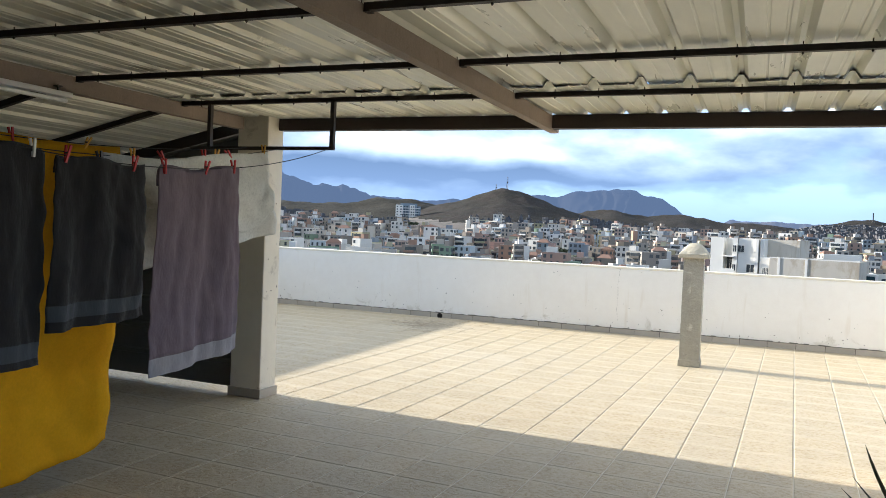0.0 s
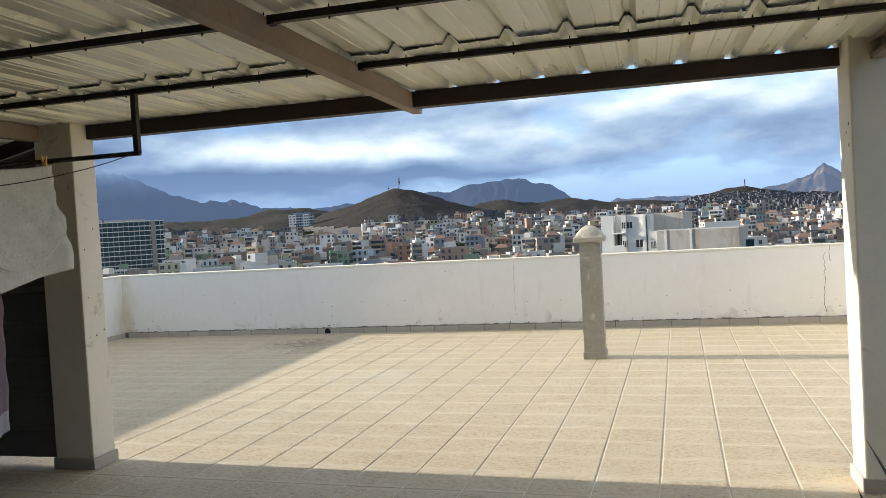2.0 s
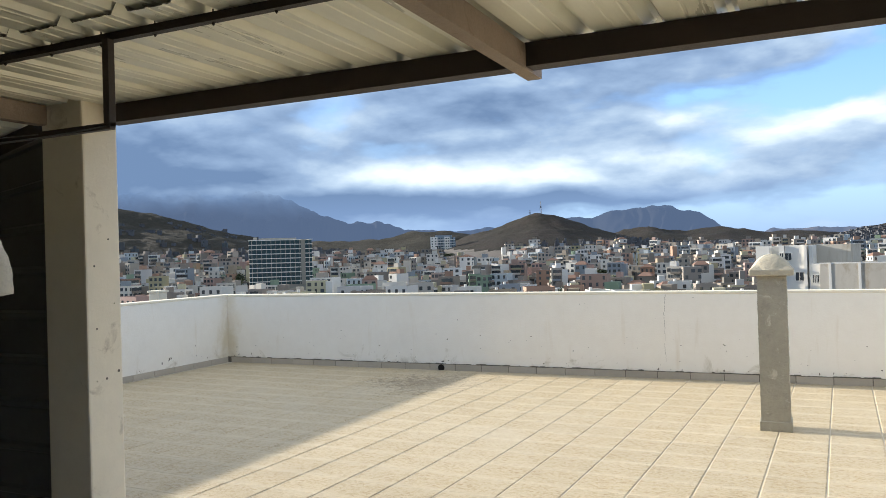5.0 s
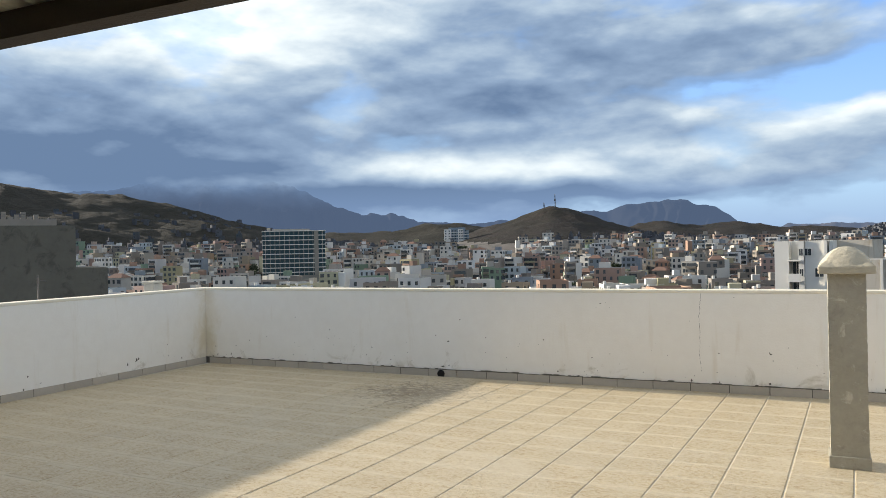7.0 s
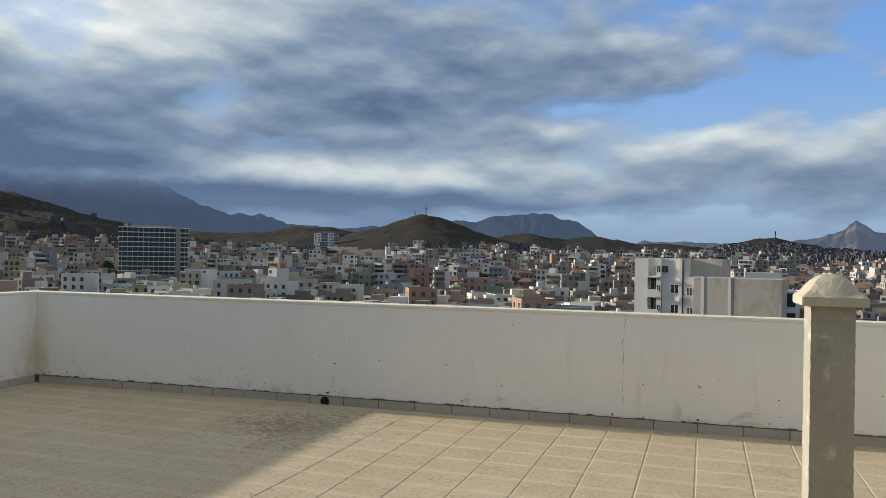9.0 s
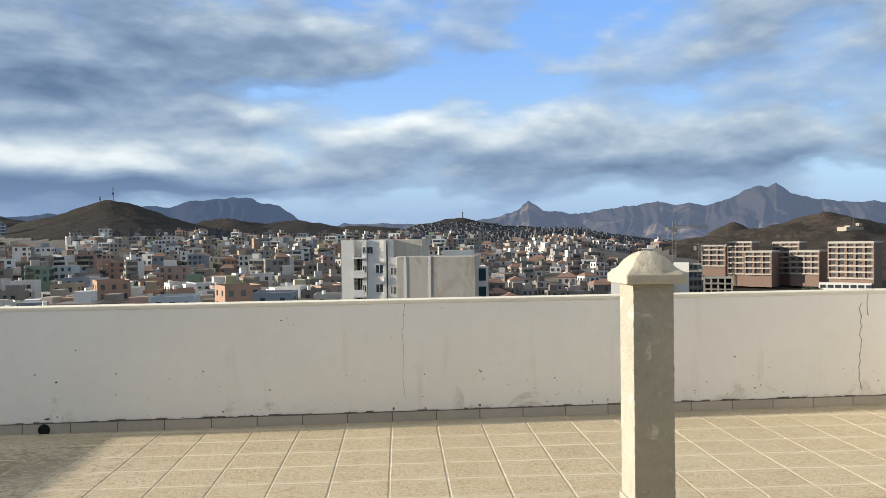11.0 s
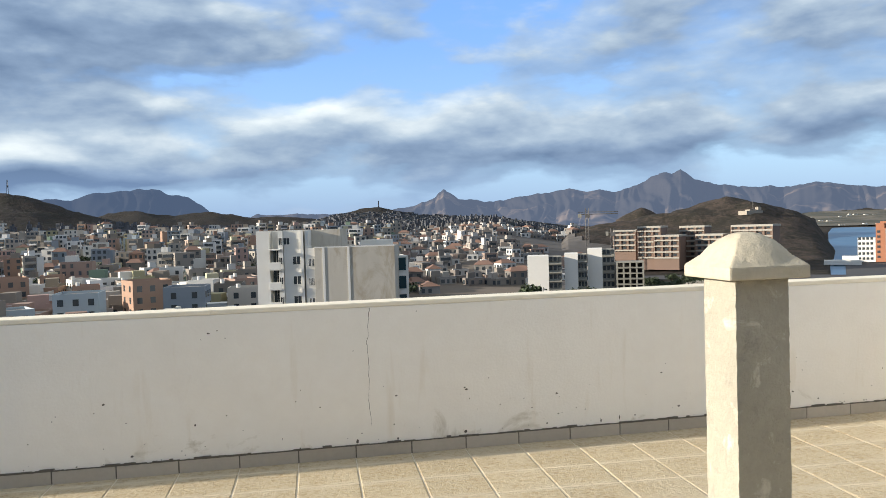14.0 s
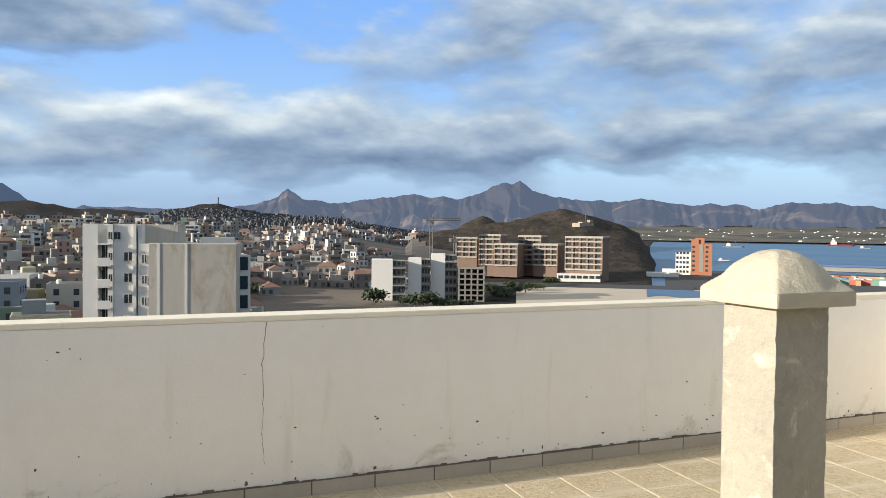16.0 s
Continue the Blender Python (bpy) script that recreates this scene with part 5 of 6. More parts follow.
# ---- single buildings ----
def window_grid(root, name, mat, xs, zs, y, w, h, depth=0.12, framed=False):
    bm = bmesh.new()
    box(bm, -w / 2, w / 2, -depth, depth, -h / 2, h / 2)
    me = mesh_of(name, bm, mat)
    if framed:
        bm = bmesh.new()
        t = 0.06
        for b in ((-w / 2 - t, -w / 2, -h / 2 - t, h / 2 + t), (w / 2, w / 2 + t, -h / 2 - t, h / 2 + t), (-w / 2, w / 2, -h / 2 - t, -h / 2), (-w / 2, w / 2, h / 2, h / 2 + t), (-0.025, 0.025, -h / 2, h / 2)):
            box(bm, b[0], b[1], -depth - 0.04, -depth + 0.02, b[2], b[3])
        fm = mesh_of("frame", bm, M["white_block"])
    for x in xs:
        for z in zs:
            o = new(name, me)
            o.parent, o.matrix_basis = root, pose(x, y, z)
            if framed:
                f = new("frame", fm)
                f.parent = o


# the white apartment block next door; its front stands at y = 104
apt = empty("apartment_block", 0, 104.6, -27, "white apartment block with round-edged balconies and a stained beige side wing", "apartment block", yaw=-11)
Z = 27.0
for b in ((-4.4, -2.6, 0, 12, 0, Z + 1.6), (-2.6, -1.4, 1.6, 12, 0, Z + 1.6), (-1.4, -0.72, 0, 12, 0, Z + 1.6), (-0.66, 1.75, 0.25, 12, 0, Z + 1.6), (1.75, 2.1, -0.15, 12, 0, Z + 1.6), (2.3, 2.75, 0.1, 12, 0, Z + 1.6)):
    boxes("wall_panel", M["white_block"], apt, b)
boxes("stair_block", M["beige_block"], apt, (2.75, 6.9, 3.0, 12, 0, Z + 1.58), label="bare grey stair block")
boxes("wing_front", M["white_block"], apt, (2.75, 3.7, -0.2, 3.0, 0, Z - 0.95))
boxes("side_wing", M["beige_block"], apt, (3.7, 14.7, -0.5, 3.0, 0, Z - 0.95), (6.9, 14.7, 3.0, 14.0, 0, Z - 1.0), label="stained beige rendered wing")
for x in (4.75, 8.2):
    boxes("pilaster", M["white_block"], apt, (x, x + 0.32, -0.56, -0.5, 0, Z - 0.8))
boxes("roof_kerb", M["white_block"], apt, (3.7, 14.7, -0.5, -0.25, Z - 0.95, Z - 0.80))
boxes("roof_house", M["white_block"], apt, (9.2, 13.8, 9.0, 13.0, Z - 1.0, Z - 0.2))
for z in (-0.95, -3.7, -6.45, -9.2, -11.95):
    slab_b = boxes("balcony", M["white_block"], apt, (-2.6, -0.95, -0.9, 1.6, Z + z - 0.16, Z + z), bevel=0.04)
    if z < -1:
        boxes("railing", M["white_block"], slab_b, (-2.6, -0.95, -0.9, -0.75, Z + z, Z + z + 0.95), bevel=0.04)
window_grid(apt, "window", M["window"], (-1.95,), [Z + z for z in (-2.2, -4.95, -7.7, -10.4)], 1.55, 0.9, 2.0, framed=True)
window_grid(apt, "window", M["window"], (-1.05,), [Z + z for z in (0.1, -2.6, -5.35, -8.1)], 0.0, 0.42, 0.9, framed=True)
window_grid(apt, "window", M["window"], (-0.25,), (Z + 0.1,), 0.25, 0.8, 0.9, framed=True)
window_grid(apt, "window", M["window"], (1.1,), [Z + z for z in (-2.6, -5.35, -8.1, -10.9)], 0.25, 1.0, 1.1, framed=True)
window_grid(apt, "window", M["window"], (2.98, 3.38), [Z + z for z in (-2.9, -5.6, -8.4)], -0.2, 0.3, 1.0, framed=True)
side = empty("glazed_block", 16.4, 112, -27, "narrow block with dark glazed corner balconies", "building")
boxes("wall", M["white_block"], side, (-1.3, 1.5, 0, 8, 0, 24.2))
window_grid(side, "window", M["teal_glass"], (0.1,), (23.0, 20.2, 17.4, 14.6), -0.02, 2.0, 1.9)

# teal glass office block
off = empty("office_block", -267, 352, -12, "wide office block with teal glass bands and white floor slabs", "office building", yaw=38)
boxes("body", M["teal_glass"], off, (-17.4, 17.4, 0, 18, 0, 25.0))
for k in range(10):
    z = 25.4 - k * 2.6
    boxes("floor_slab", M["white_block"], off, (-17.8, 17.8, -0.45, 18.2, z - 0.42, z))
for k in range(13):
    x = -15.9 + 2.65 * k
    boxes("mullion", M["grey_block"] if k % 4 else M["hotel_band"], off, (x - 0.13, x + 0.13, -0.35, -0.02, 0, 25.0))
boxes("roof_plant", M["hotel_band"], off, (-12, 9, 4, 13, 25.4, 26.4), (-15, -13, 3, 6, 25.4, 27.0))
boxes("stair_core", M["grey_block"], off, (11.2, 13.6, -0.7, -0.1, 0, 25.2))
boxes("podium", M["grey_block"], off, (-17.4, 17.4, 0.2, 18, -8, 0))

tow = empty("tower_block", -373, 800, -8, "slim white and blue residential tower", "tower", yaw=22)
boxes("body", M["blue_render"], tow, (-14, 14, 0, 16, -10, 30), (-9, 10, 3, 12, 30, 33))
for k in range(10):
    boxes("balcony", M["white_block"], tow, (-6, 14, -1.2, 0, 0.2 + 3.0 * k, 0.9 + 3.0 * k))
boxes("white_bay", M["white_block"], tow, (-14, -6, -1.5, 0, -10, 31), (2, 8, -1.5, 0, -10, 31))
window_grid(tow, "window", M["window"], (-12, -8, -4, -1, 4, 6.5, 11), [-1 + 3.0 * k for k in range(11)], -1.55, 1.5, 1.3)
hall = empty("market_hall", -338, 870, -1.5, "long low hall with a blue metal roof", "hall", yaw=20)
boxes("wall", M["white_block"], hall, (-28, 28, 0, 18, -6, 4))
boxes("roof", M["blue_roof"], hall, (-29, 29, -1, 19, 4, 6))

# rough concrete house beyond the west parapet
x, y = place(-55, 75)
raw = empty("unfinished_house", x, y, -27, "unfinished grey rendered house with block rows on its roof edge", "house", yaw=55)
boxes("wall", M["olive_render"], raw, (-22, 4.6, 0, 14, 0, 31.35), label="grey cement render")
boxes("lower_wall", M["olive_render"], raw, (4.6, 7.2, 0.05, 12, 0, 27.5))
boxes("parapet", M["tan_block"], raw, (-22, 3.1, 0.1, 0.5, 31.35, 31.9))
bm = bmesh.new()
box(bm, -0.2, 0.2, -0.1, 0.1, 0, 0.2)
bk = mesh_of("block", bm, M["tan_block"])
for k in range(26):
    for j in range(1 + (k * 7) % 3):
        o = new("block", bk)
        o.parent, o.matrix_basis = raw, pose(-11 + k * 0.5, 0.3, 31.9 + 0.22 * j)
mast = empty("roof_mast", -9.5, -0.76, -4.0, "thin steel mast behind the parapet", "mast")
bm = bmesh.new()
rod(bm, (0, 0, 0), (0, 0, 5.32), 0.014)
part("pole", bm, M["steel_far"], mast)
bm = bmesh.new()
rod(bm, (0, 0, 5.25), (0.10, 0.08, 5.23), 0.006)
part("arm", bm, M["steel_far"], mast)
vent = empty("roof_vent", *place(-47.2, 25.0), -4.0, "small cream chimney block of the neighbouring roof", "vent")
boxes("body", M["cream_plaster"], vent, (-0.22, 0.22, -0.2, 0.2, 0, 4.66), bevel=0.02)
boxes("cap", M["cream_plaster"], vent, (-0.26, 0.26, -0.24, 0.24, 4.66, 4.74), bevel=0.02)

# antennas and the hill column
for az, d, h in ((-17.55, 1000, 21), (-18.35, 1000, 12)):
    x, y = place(az, d)
    ant = empty("antenna_mast", x, y, ground_height(x, y) - 3, "thin lattice antenna mast on the hill top", "antenna", "antennas")
    bm = bmesh.new()
    for sx, sy in ((-1, -1), (1, -1), (0, 1)):
        rod(bm, (sx * 1.2, sy * 1.2, 0), (sx * 0.4, sy * 0.4, h), 0.20, n=4)
    part("lattice", bm, M["steel_far"], ant)
    boxes("dish_drum", M["steel_far"], ant, (-0.7, 0.7, -0.7, 0.7, h * 0.60, h * 0.70))
x, y = place(6.8, 1250)
col = empty("hill_monument", x, y, ground_height(x, y) - 2, "tall dark monument on the crowded hill", "monument")
boxes("pillar", M["steel_far"], col, (-0.7, 0.7, -0.7, 0.7, 0, 15))
boxes("pedestal", M["grey_block"], col, (-2.5, 2.5, -2.5, 2.5, -3, 2.2))

# fort and mast on the headland
x, y = place(33.0, 620)
fort = empty("hilltop_fort", x, y, ground_height(x, y, 0.5) - 3, "low cream fort walls with a mast on the headland", "fort")
boxes("wall", M["tan_block"], fort, (-6, 7, -3, 8, 0, 3.0), (-3, 2, -2, 4, 3.0, 3.9))
boxes("tower", M["tan_block"], fort, (4, 6.5, -2, 2, 3.6, 5.6))
bm = bmesh.new()
rod(bm, (1, 0, 4), (1, 0, 10), 0.25, n=5)
part("mast", bm, M["steel_far"], fort)


# ---- waterfront buildings ----
def hotel(az0, az1, el0, el1, d, label, glazed=False):
    a = (az0 + az1) / 2
    x, y = place(a, d)
    w = d * (radians(az1 - az0)) * 0.98
    z1, z0 = EYE.z + d * math.tan(radians(el0)), EYE.z + d * math.tan(radians(el1))
    h = z1 - z0
    root = empty("hotel_block", x, y, z0, label, "hotel", "hotel blocks", yaw=-a - 16)
    boxes("body", M["brick_block"], root, (-w / 2, w / 2, 0, 14, -6, h - 0.8))
    boxes("parapet", M["hotel_band"], root, (-w / 2 - 0.3, w / 2 + 0.3, -0.4, 14.3, h - 0.8, h + 0.2))
    st = max(4, round(h / 3.0))
    for s in range(st):
        z = h * s / st
        boxes("balcony_band", M["hotel_band"], root, (-w / 2 - 0.1, w / 2 + 0.1, -0.9, 0, z, z + 0.75))
    nx = max(3, int(w / 3.4))
    window_grid(root, "window", M["window"], [-w / 2 + (k + 0.5) * w / nx for k in range(nx)], [h * (s + 0.62) / st for s in range(st)], -0.05, 1.6, h / st * 0.45)
    for k in range(nx + 1):
        xx = -w / 2 + k * w / nx
        boxes("fin", M["brick_block"], root, (xx - 0.35, xx + 0.35, -0.75, -0.02, 0, h - 0.8))
    return root


hotel(25.35, 26.95, -0.50, -2.75, 430, "brick and white hotel block with balcony rows")
hotel(26.45, 28.2, -1.15, -2.78, 425, "lower brick and white hotel block with balcony rows")
hotel(28.2, 29.9, -0.55, -2.7, 445, "tall brick and white hotel block with balcony rows")
hotel(29.25, 31.1, -1.15, -2.72, 430, "lower brick and white hotel block beside a taller one")
hotel(31.55, 34.3, -0.58, -3.0, 420, "broad cream and brick hotel with a glazed corner")
x, y = place(33.0, 412)
ann = empty("hotel_annex", x, y, -24.5, "low glazed annex in front of the hotel", "building", yaw=-30)
boxes("body", M["white_block"], ann, (-14, 8, 0, 10, -3, 2.4))
window_grid(ann, "window", M["window"], [-12.4 + 3.2 * k for k in range(7)], (1.0,), -0.05, 2.4, 1.5)


def slab_block(az0, az1, el0, el1, d, label, white=0.5):
    a = (az0 + az1) / 2
    x, y = place(a, d)
    w = d * radians(az1 - az0)
    z1, z0 = EYE.z + d * math.tan(radians(el0)), EYE.z + d * math.tan(radians(el1)) - 5
    h = z1 - z0
    root = empty("slab_block", x, y, z0, label, "apartment block", "slab blocks", yaw=-a)
    boxes("gable", M["white_block"], root, (-w / 2, -w / 2 + w * white, 0, 12, -6, h))
    boxes("body", M["grey_block"], root, (-w / 2 + w * white, w / 2, 1.2, 12, -6, h - 0.4))
    x0, x1 = -w / 2 + w * white, w / 2
    st = max(4, round(h / 3))
    for s in range(st):
        boxes("gallery", M["grey_block"], root, (x0, x1, 0, 1.2, h * s / st, h * s / st + 0.45))
    window_grid(root, "window", M["window"], [x0 + (k + 0.5) * (x1 - x0) / 3 for k in range(3)], [h * (s + 0.6) / st for s in range(st)], 1.15, (x1 - x0) / 4.5, h / st * 0.5)
    return root


slab_block(17.43, 19.9, -2.42, -4.6, 285, "white-gabled slab block with grey galleries", 0.62)
slab_block(20.1, 21.7, -2.3, -4.55, 290, "white-gabled slab block with grey galleries", 0.60)
slab_block(21.75, 23.65, -1.98, -4.52, 295, "tall white-gabled slab block with grey galleries", 0.55)
d, a = 290, 24.7
x, y = place(a, d)
raw2 = empty("concrete_skeleton", x, y, -27, "unfinished concrete frame building with open floors", "construction site", yaw=-a)
for s in range(7):
    boxes("floor_slab", M["grey_block"], raw2, (-4.9, 4.9, 0, 10, 1.2 + s * 2.0, 1.55 + s * 2.0))
    for k in range(5):
        for yy in (0.2, 9.2):
            boxes("column", M["grey_block"], raw2, (-4.8 + k * 2.3, -4.2 + k * 2.3, yy, yy + 0.6, -0.4 + s * 2.0, 1.2 + s * 2.0))
# black block between the slabs stands in for the shaded interior
boxes("core", M["dark"], raw2, (-4.5, 4.5, 4.5, 6.5, -2, 13.0))
hotel(23.65, 25.25, -0.72, -2.2, 440, "grey unfinished hotel block among the others")


def crane(az, d, el_top, el_foot, reach):
    x, y = place(az, d)
    z0, z1 = EYE.z + d * math.tan(radians(el_foot)), EYE.z + d * math.tan(radians(el_top))
    root = empty("tower_crane", x, y, z0, "dark tower crane over the building site", "crane", "cranes", yaw=-az)
    h = z1 - z0
    bm = bmesh.new()
    for sx in (-0.8, 0.8):
        for sy in (-0.8, 0.8):
            rod(bm, (sx, sy, -10), (sx, sy, h), 0.16, n=4)
    k = 0.0
    while k < h - 2:
        rod(bm, (-0.8, -0.8, k), (0.8, -0.8, k + 1.6), 0.1, n=4)
        rod(bm, (0.8, -0.8, k + 1.6), (-0.8, -0.8, k + 3.2), 0.1, n=4)
        k += 3.2
    part("mast", bm, M["steel_far"], root)
    bm = bmesh.new()
    jz = h * 0.86
    for sy in (-0.6, 0.6):
        rod(bm, (-reach * 0.3, sy, jz), (reach, sy, jz), 0.2, n=4)
    rod(bm, (-reach * 0.3, 0, jz + 1.2), (reach, 0, jz + 1.0), 0.16, n=4)
    part("jib", bm, M["steel_far"], root)
    boxes("counterweight", M["grey_block"], root, (-reach * 0.3, -reach * 0.18, -0.9, 0.9, jz - 1.6, jz + 0.4))
    boxes("cab", M["steel_far"], root, (-1, 1.4, -1.2, 1.2, jz - 1.8, jz))


crane(21.85, 420, 0.95, -2.2, 16)
crane(23.6, 400, -0.55, -2.6, 11)

x, y = place(41.05, 496)
ora = empty("port_building", x, y, -25.8, "orange port office tower with a white wing", "building", yaw=-41)
boxes("tower", M["orange_block"], ora, (-6, -1.8, 0, 9, 0, 21.6), (-1.8, 6, 0, 9, 0, 19.0))
boxes("core", M["orange_block"], ora, (-3.8, 1.5, 1, 7, 19, 22.6))
boxes("shade_strip", M["grey_block"], ora, (-1.3, 0.9, -0.12, 0, 2, 18.4))
window_grid(ora, "window", M["window"], (-4.6, 3.0), [3 + 2.8 * k for k in range(6)], 0.0, 1.5, 1.3)
boxes("white_wing", M["white_block"], ora, (-15, -6.2, 1, 9, 0, 13.6))
window_grid(ora, "window", M["window"], (-14, -12, -10, -8), [2 + 2.8 * k for k in range(5)], 0.98, 1.3, 1.4)
x, y = place(38.8, 470)
shed = empty("port_shed", x, y, -25.8, "long low white port sheds", "shed", yaw=-38)
boxes("wall", M["white_block"], shed, (-12, 6, 0, 8, 0, 2.4), (-3, 5, 9, 16, 0, 4.2))
sector("quay", 38.6, 62, 371, 560, -25.9, M["asphalt"], "grey quay along the harbour", "quay")
sector("shore_road", 24.0, 40.5, 366, 392, -25.55, M["asphalt"], "asphalt shore road", "road")
bm = bmesh.new()
box(bm, -6, 6, -1.2, 1.2, 0, 2.6)
cm = mesh_of("shipping_container", bm, M["container"])
for k in range(60):
    a = 46.2 + (k % 20) * 0.42 + rng.uniform(-0.1, 0.1)
    x, y = place(a, 455 + 18 * (k // 20))
    o = tagged(new("shipping_container", cm), "painted steel shipping container stacked on the quay", "container", "containers")
    o.matrix_basis = pose(x, y, -25.9, 0, 0, -a + rng.choice((0, 90)))
x, y = place(50, 600)
wh = empty("harbour_shed", x, y, -26.0, "long blue-roofed harbour shed", "shed", yaw=-50)
boxes("wall", M["grey_block"], wh, (-60, 60, 0, 16, 0, 3.2))
boxes("roof", M["blue_roof"], wh, (-61, 61, -1, 17, 3.2, 4.6))


def ship(az, d, length, mat, label):
    x, y = place(az, d)
    root = empty("ship", x, y, SEA, label, "ship", "ships", yaw=-az + 12)
    L = length * 0.38
    bm = bmesh.new()
    low = [bm.verts.new(p) for p in ((-L * .92, -L * .10, -0.6), (L * .8, -L * .10, -0.6), (L * .95, 0, -0.6), (L * .8, L * .10, -0.6), (-L * .92, L * .10, -0.6))]
    top = [bm.verts.new(p) for p in ((-L, -L * .13, L * .12), (L * .8, -L * .13, L * .13), (L * 1.05, 0, L * .19), (L * .8, L * .13, L * .13), (-L, L * .13, L * .12))]
    for k in range(5):
        bm.faces.new((low[k], low[(k + 1) % 5], top[(k + 1) % 5], top[k]))
    bm.faces.new(top)
    part("hull", bm, mat, root)
    boxes("bridge", M["white_block"], root, (-L * .75, -L * .35, -L * .1, L * .1, L * .12, L * .36), (-L * .68, -L * .45, -L * .08, L * .08, L * .36, L * .46))
    bm = bmesh.new()
    rod(bm, (L * .15, 0, L * .12), (L * .15, 0, L * .62), L * 0.012 + 0.1, n=5)
    rod(bm, (L * .55, 0, L * .12), (L * .55, 0, L * .5), L * 0.012 + 0.1, n=5)
    part("mast", bm, M["steel_far"], root)


ship(43.3, 1350, 42, M["hull_grey"], "grey patrol ship anchored in the bay")
ship(49.9, 1650, 62, M["hull_red"], "red cargo ship anchored in the bay")
ship(51.3, 1450, 26, M["hull_grey"], "small grey boat anchored in the bay")
ship(42.6, 760, 14, M["white_block"], "small white boat near the quay")


# ---- trees ----
def tree(seed, tall, wide):
    g = random.Random(seed)
    root = empty("tree", 0, 0, 0, "dark green broad-leaved town tree with an uneven crown", "tree", "trees")
    bm = bmesh.new()
    rod(bm, (0, 0, -1), (0.2, 0, tall * 0.45), 0.35, 0.22, 7)
    tips = []
    for k in range(7):
        a = k * 0.9 + g.random()
        tip = (wide * 0.5 * math.cos(a), wide * 0.5 * math.sin(a), tall * g.uniform(0.6, 0.8))
        rod(bm, (0.2, 0, tall * 0.42), tip, 0.16, 0.05, 5)
        tips.append(Vector(tip))
    part("trunk", bm, M["bark"], root)
    bm = bmesh.new()
    for k in range(760):
        c = g.choice(tips) + Vector((g.gauss(0, 0.22) * wide, g.gauss(0, 0.22) * wide, g.gauss(0, 0.12) * tall))
        s = g.uniform(0.35, 0.8)
        q = Euler((g.uniform(-1, 1), g.uniform(-1, 1), g.uniform(0, 6.3))).to_matrix()
        f = [bm.verts.new(c + q @ Vector(p) * s) for p in ((-1, -0.5, 0), (0.1, -0.8, 0.15), (1, 0.1, 0), (0.2, 0.8, -0.15), (-0.7, 0.5, 0.1))]
        bm.faces.new(f)
    part("crown", bm, M["leaf"], root)
    return root


TREES = [tree(1, 8, 6), tree(2, 7, 9), tree(3, 9, 7)]
spots = [(17.6, 268), (20.6, 262), (21.4, 258), (22.4, 262), (24.3, 265), (23.2, 258), (26.2, 320), (27.2, 315), (28.0, 320), (28.7, 330), (29.6, 345), (27.6, 345), (30.4, 372), (26.8, 300), (30.9, 380)]
for k in range(120):
    a, r = rng.uniform(-52, 8), rng.uniform(230, 760)
    spots.append((a, r))
for a, r in ((-12.5, 420), (-12.0, 425), (-11.4, 418), (-8.0, 400), (-3.2, 430), (-2.6, 433), (-22, 480), (-21.5, 476), (-41, 470), (-40, 474), (-17, 300), (-15.5, 305)):
    spots.append((a, r))
for k, (a, r) in enumerate(spots):
    x, y = place(a, r)
    s = rng.uniform(0.58, 0.80) if k < 15 else rng.uniform(0.75, 1.30)
    m = pose(x, y, ground_height(x, y) + (1.0 if r > 300 and a < 14 else 0), 0, 0, rng.uniform(0, 360)) @ Matrix.Scale(s, 4)
    if k < 3:
        TREES[k].matrix_basis = m
    else:
        copy_thing(TREES[k % 3], m)


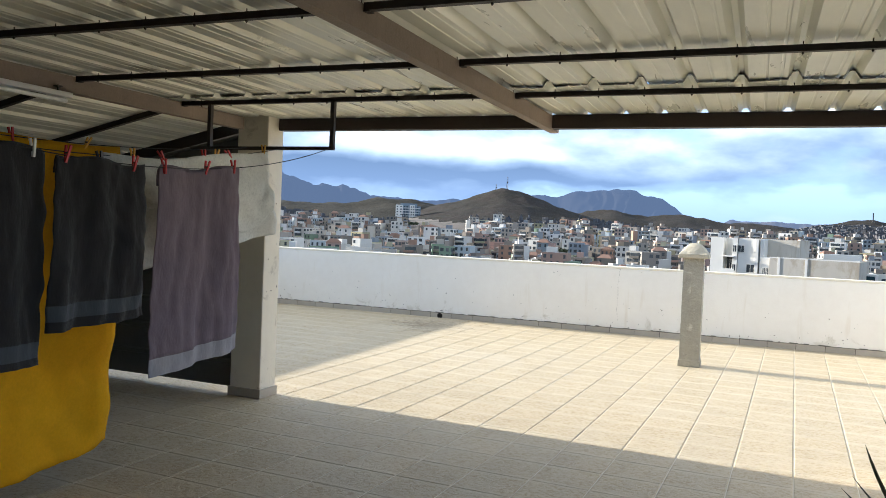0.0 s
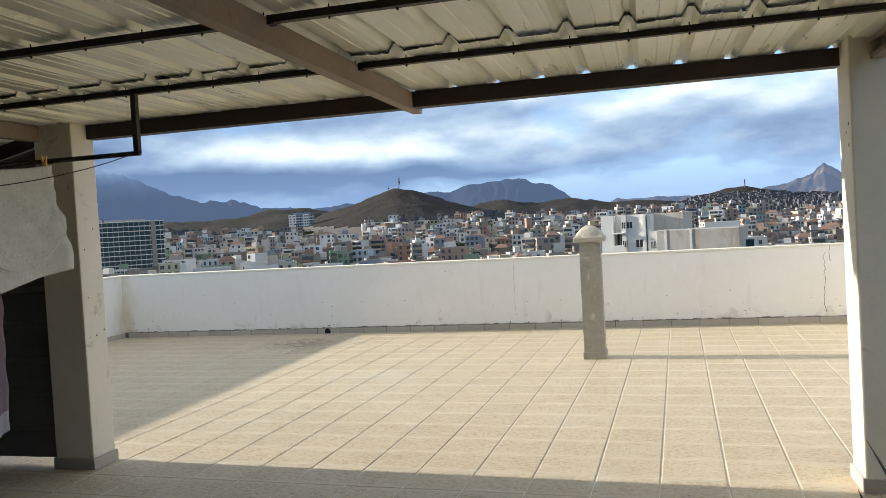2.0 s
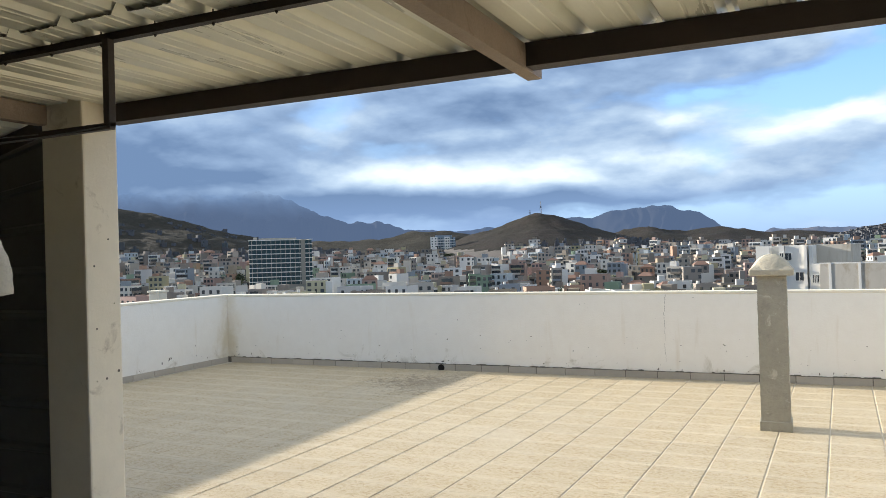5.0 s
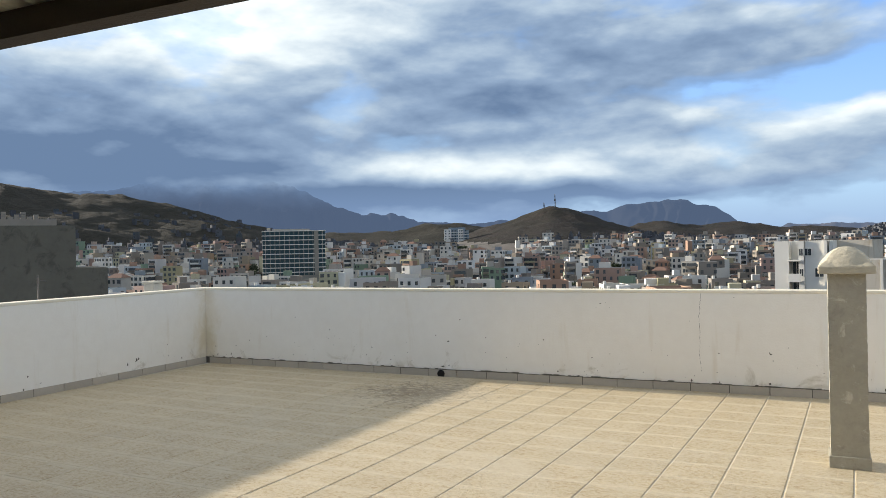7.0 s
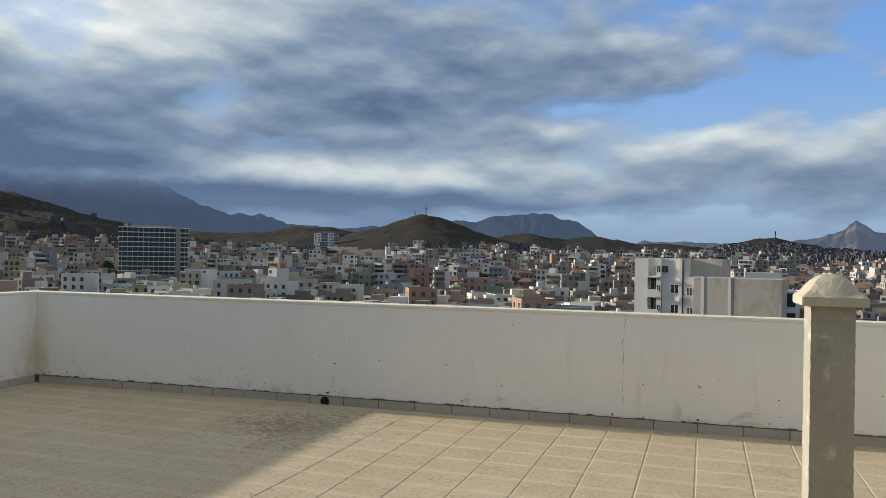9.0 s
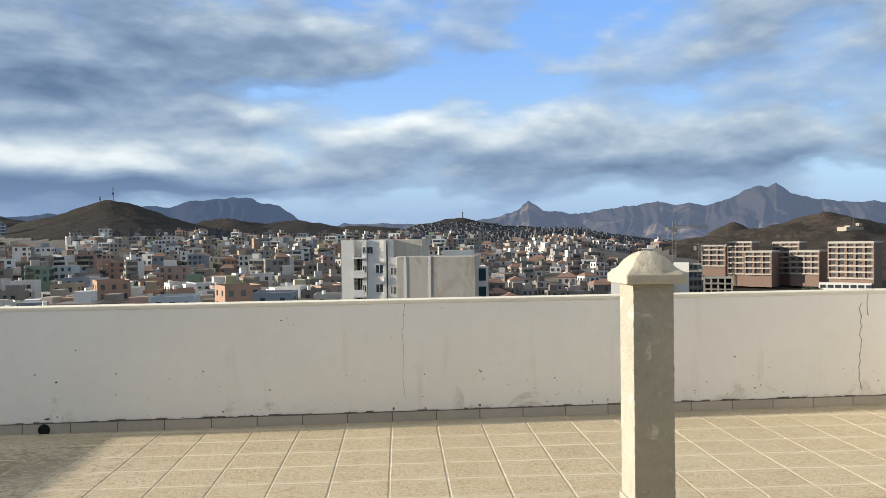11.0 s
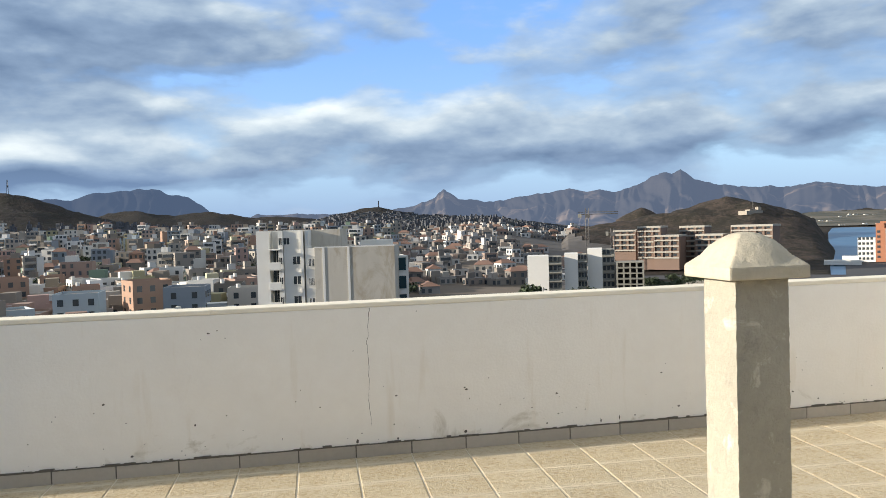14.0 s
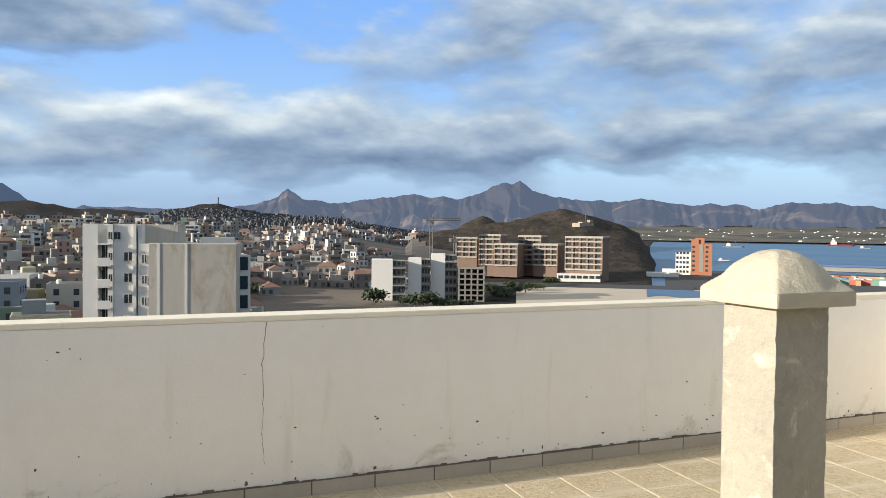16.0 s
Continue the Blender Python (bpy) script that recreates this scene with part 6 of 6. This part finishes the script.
# ---- floor tiles: the grid is turned a little against the wall ----
TX, TY = 0.398, 0.386
turn = Matrix.Rotation(radians(-2.2), 4, "Z")
bm = bmesh.new()
hx, hy = TX / 2 - 0.0030, TY / 2 - 0.0022
v0 = [bm.verts.new((sx * hx, sy * hy, -0.006)) for sx, sy in ((-1, -1), (1, -1), (1, 1), (-1, 1))]
v1 = [bm.verts.new((sx * hx, sy * hy, -0.0038)) for sx, sy in ((-1, -1), (1, -1), (1, 1), (-1, 1))]
v2 = [bm.verts.new((sx * (hx - 0.0078), sy * (hy - 0.0055), 0.0)) for sx, sy in ((-1, -1), (1, -1), (1, 1), (-1, 1))]
for a, b in ((v0, v1), (v1, v2)):
    for k in range(4):
        bm.faces.new((a[k], a[(k + 1) % 4], b[(k + 1) % 4], b[k]))
bm.faces.new(v2)
tile_mesh = mesh_of("floor_tile", bm, M["tile"])
verts, faces = [], []
for i in range(-22, 20):
    for j in range(-36, 3):
        c = turn @ Vector((i * TX + TX / 2 - 0.005, j * TY + TY / 2 - 0.18, 0))
        if not (XL - 0.1 < c.x < XR + 0.1 and YN < c.y < 0.16):
            continue
        tilt = (random.uniform(-0.08, 0.08), random.uniform(-0.08, 0.08))
        m = pose(c.x, c.y, random.uniform(-0.0006, 0.0006), *tilt, -2.2)
        if -2.2 < c.x < 3.0 and -8.4 < c.y < -0.2:
            o = new("floor_tile", tile_mesh)
            o.parent, o.matrix_basis = slab, m
        else:
            k = len(verts)
            for vs, q in ((0.0, -0.006), (0.0, -0.0038), (0.007, 0.0)):
                verts += [tuple(m @ Vector((sx * (hx - vs), sy * (hy - vs), q))) for sx, sy in ((-1, -1), (1, -1), (1, 1), (-1, 1))]
            for a in (0, 4):
                faces += [(k + a + q, k + a + (q + 1) % 4, k + a + 4 + (q + 1) % 4, k + a + 4 + q) for q in range(4)]
            faces.append((k + 8, k + 9, k + 10, k + 11))
me = bpy.data.meshes.new("floor_tiles")
me.from_pydata(verts, [], faces)
me.materials.append(M["tile_rest"])
rest = new("floor_tiles", me)
rest.parent = slab
tagged(rest, "worn beige ceramic tiles", kind="stuff")
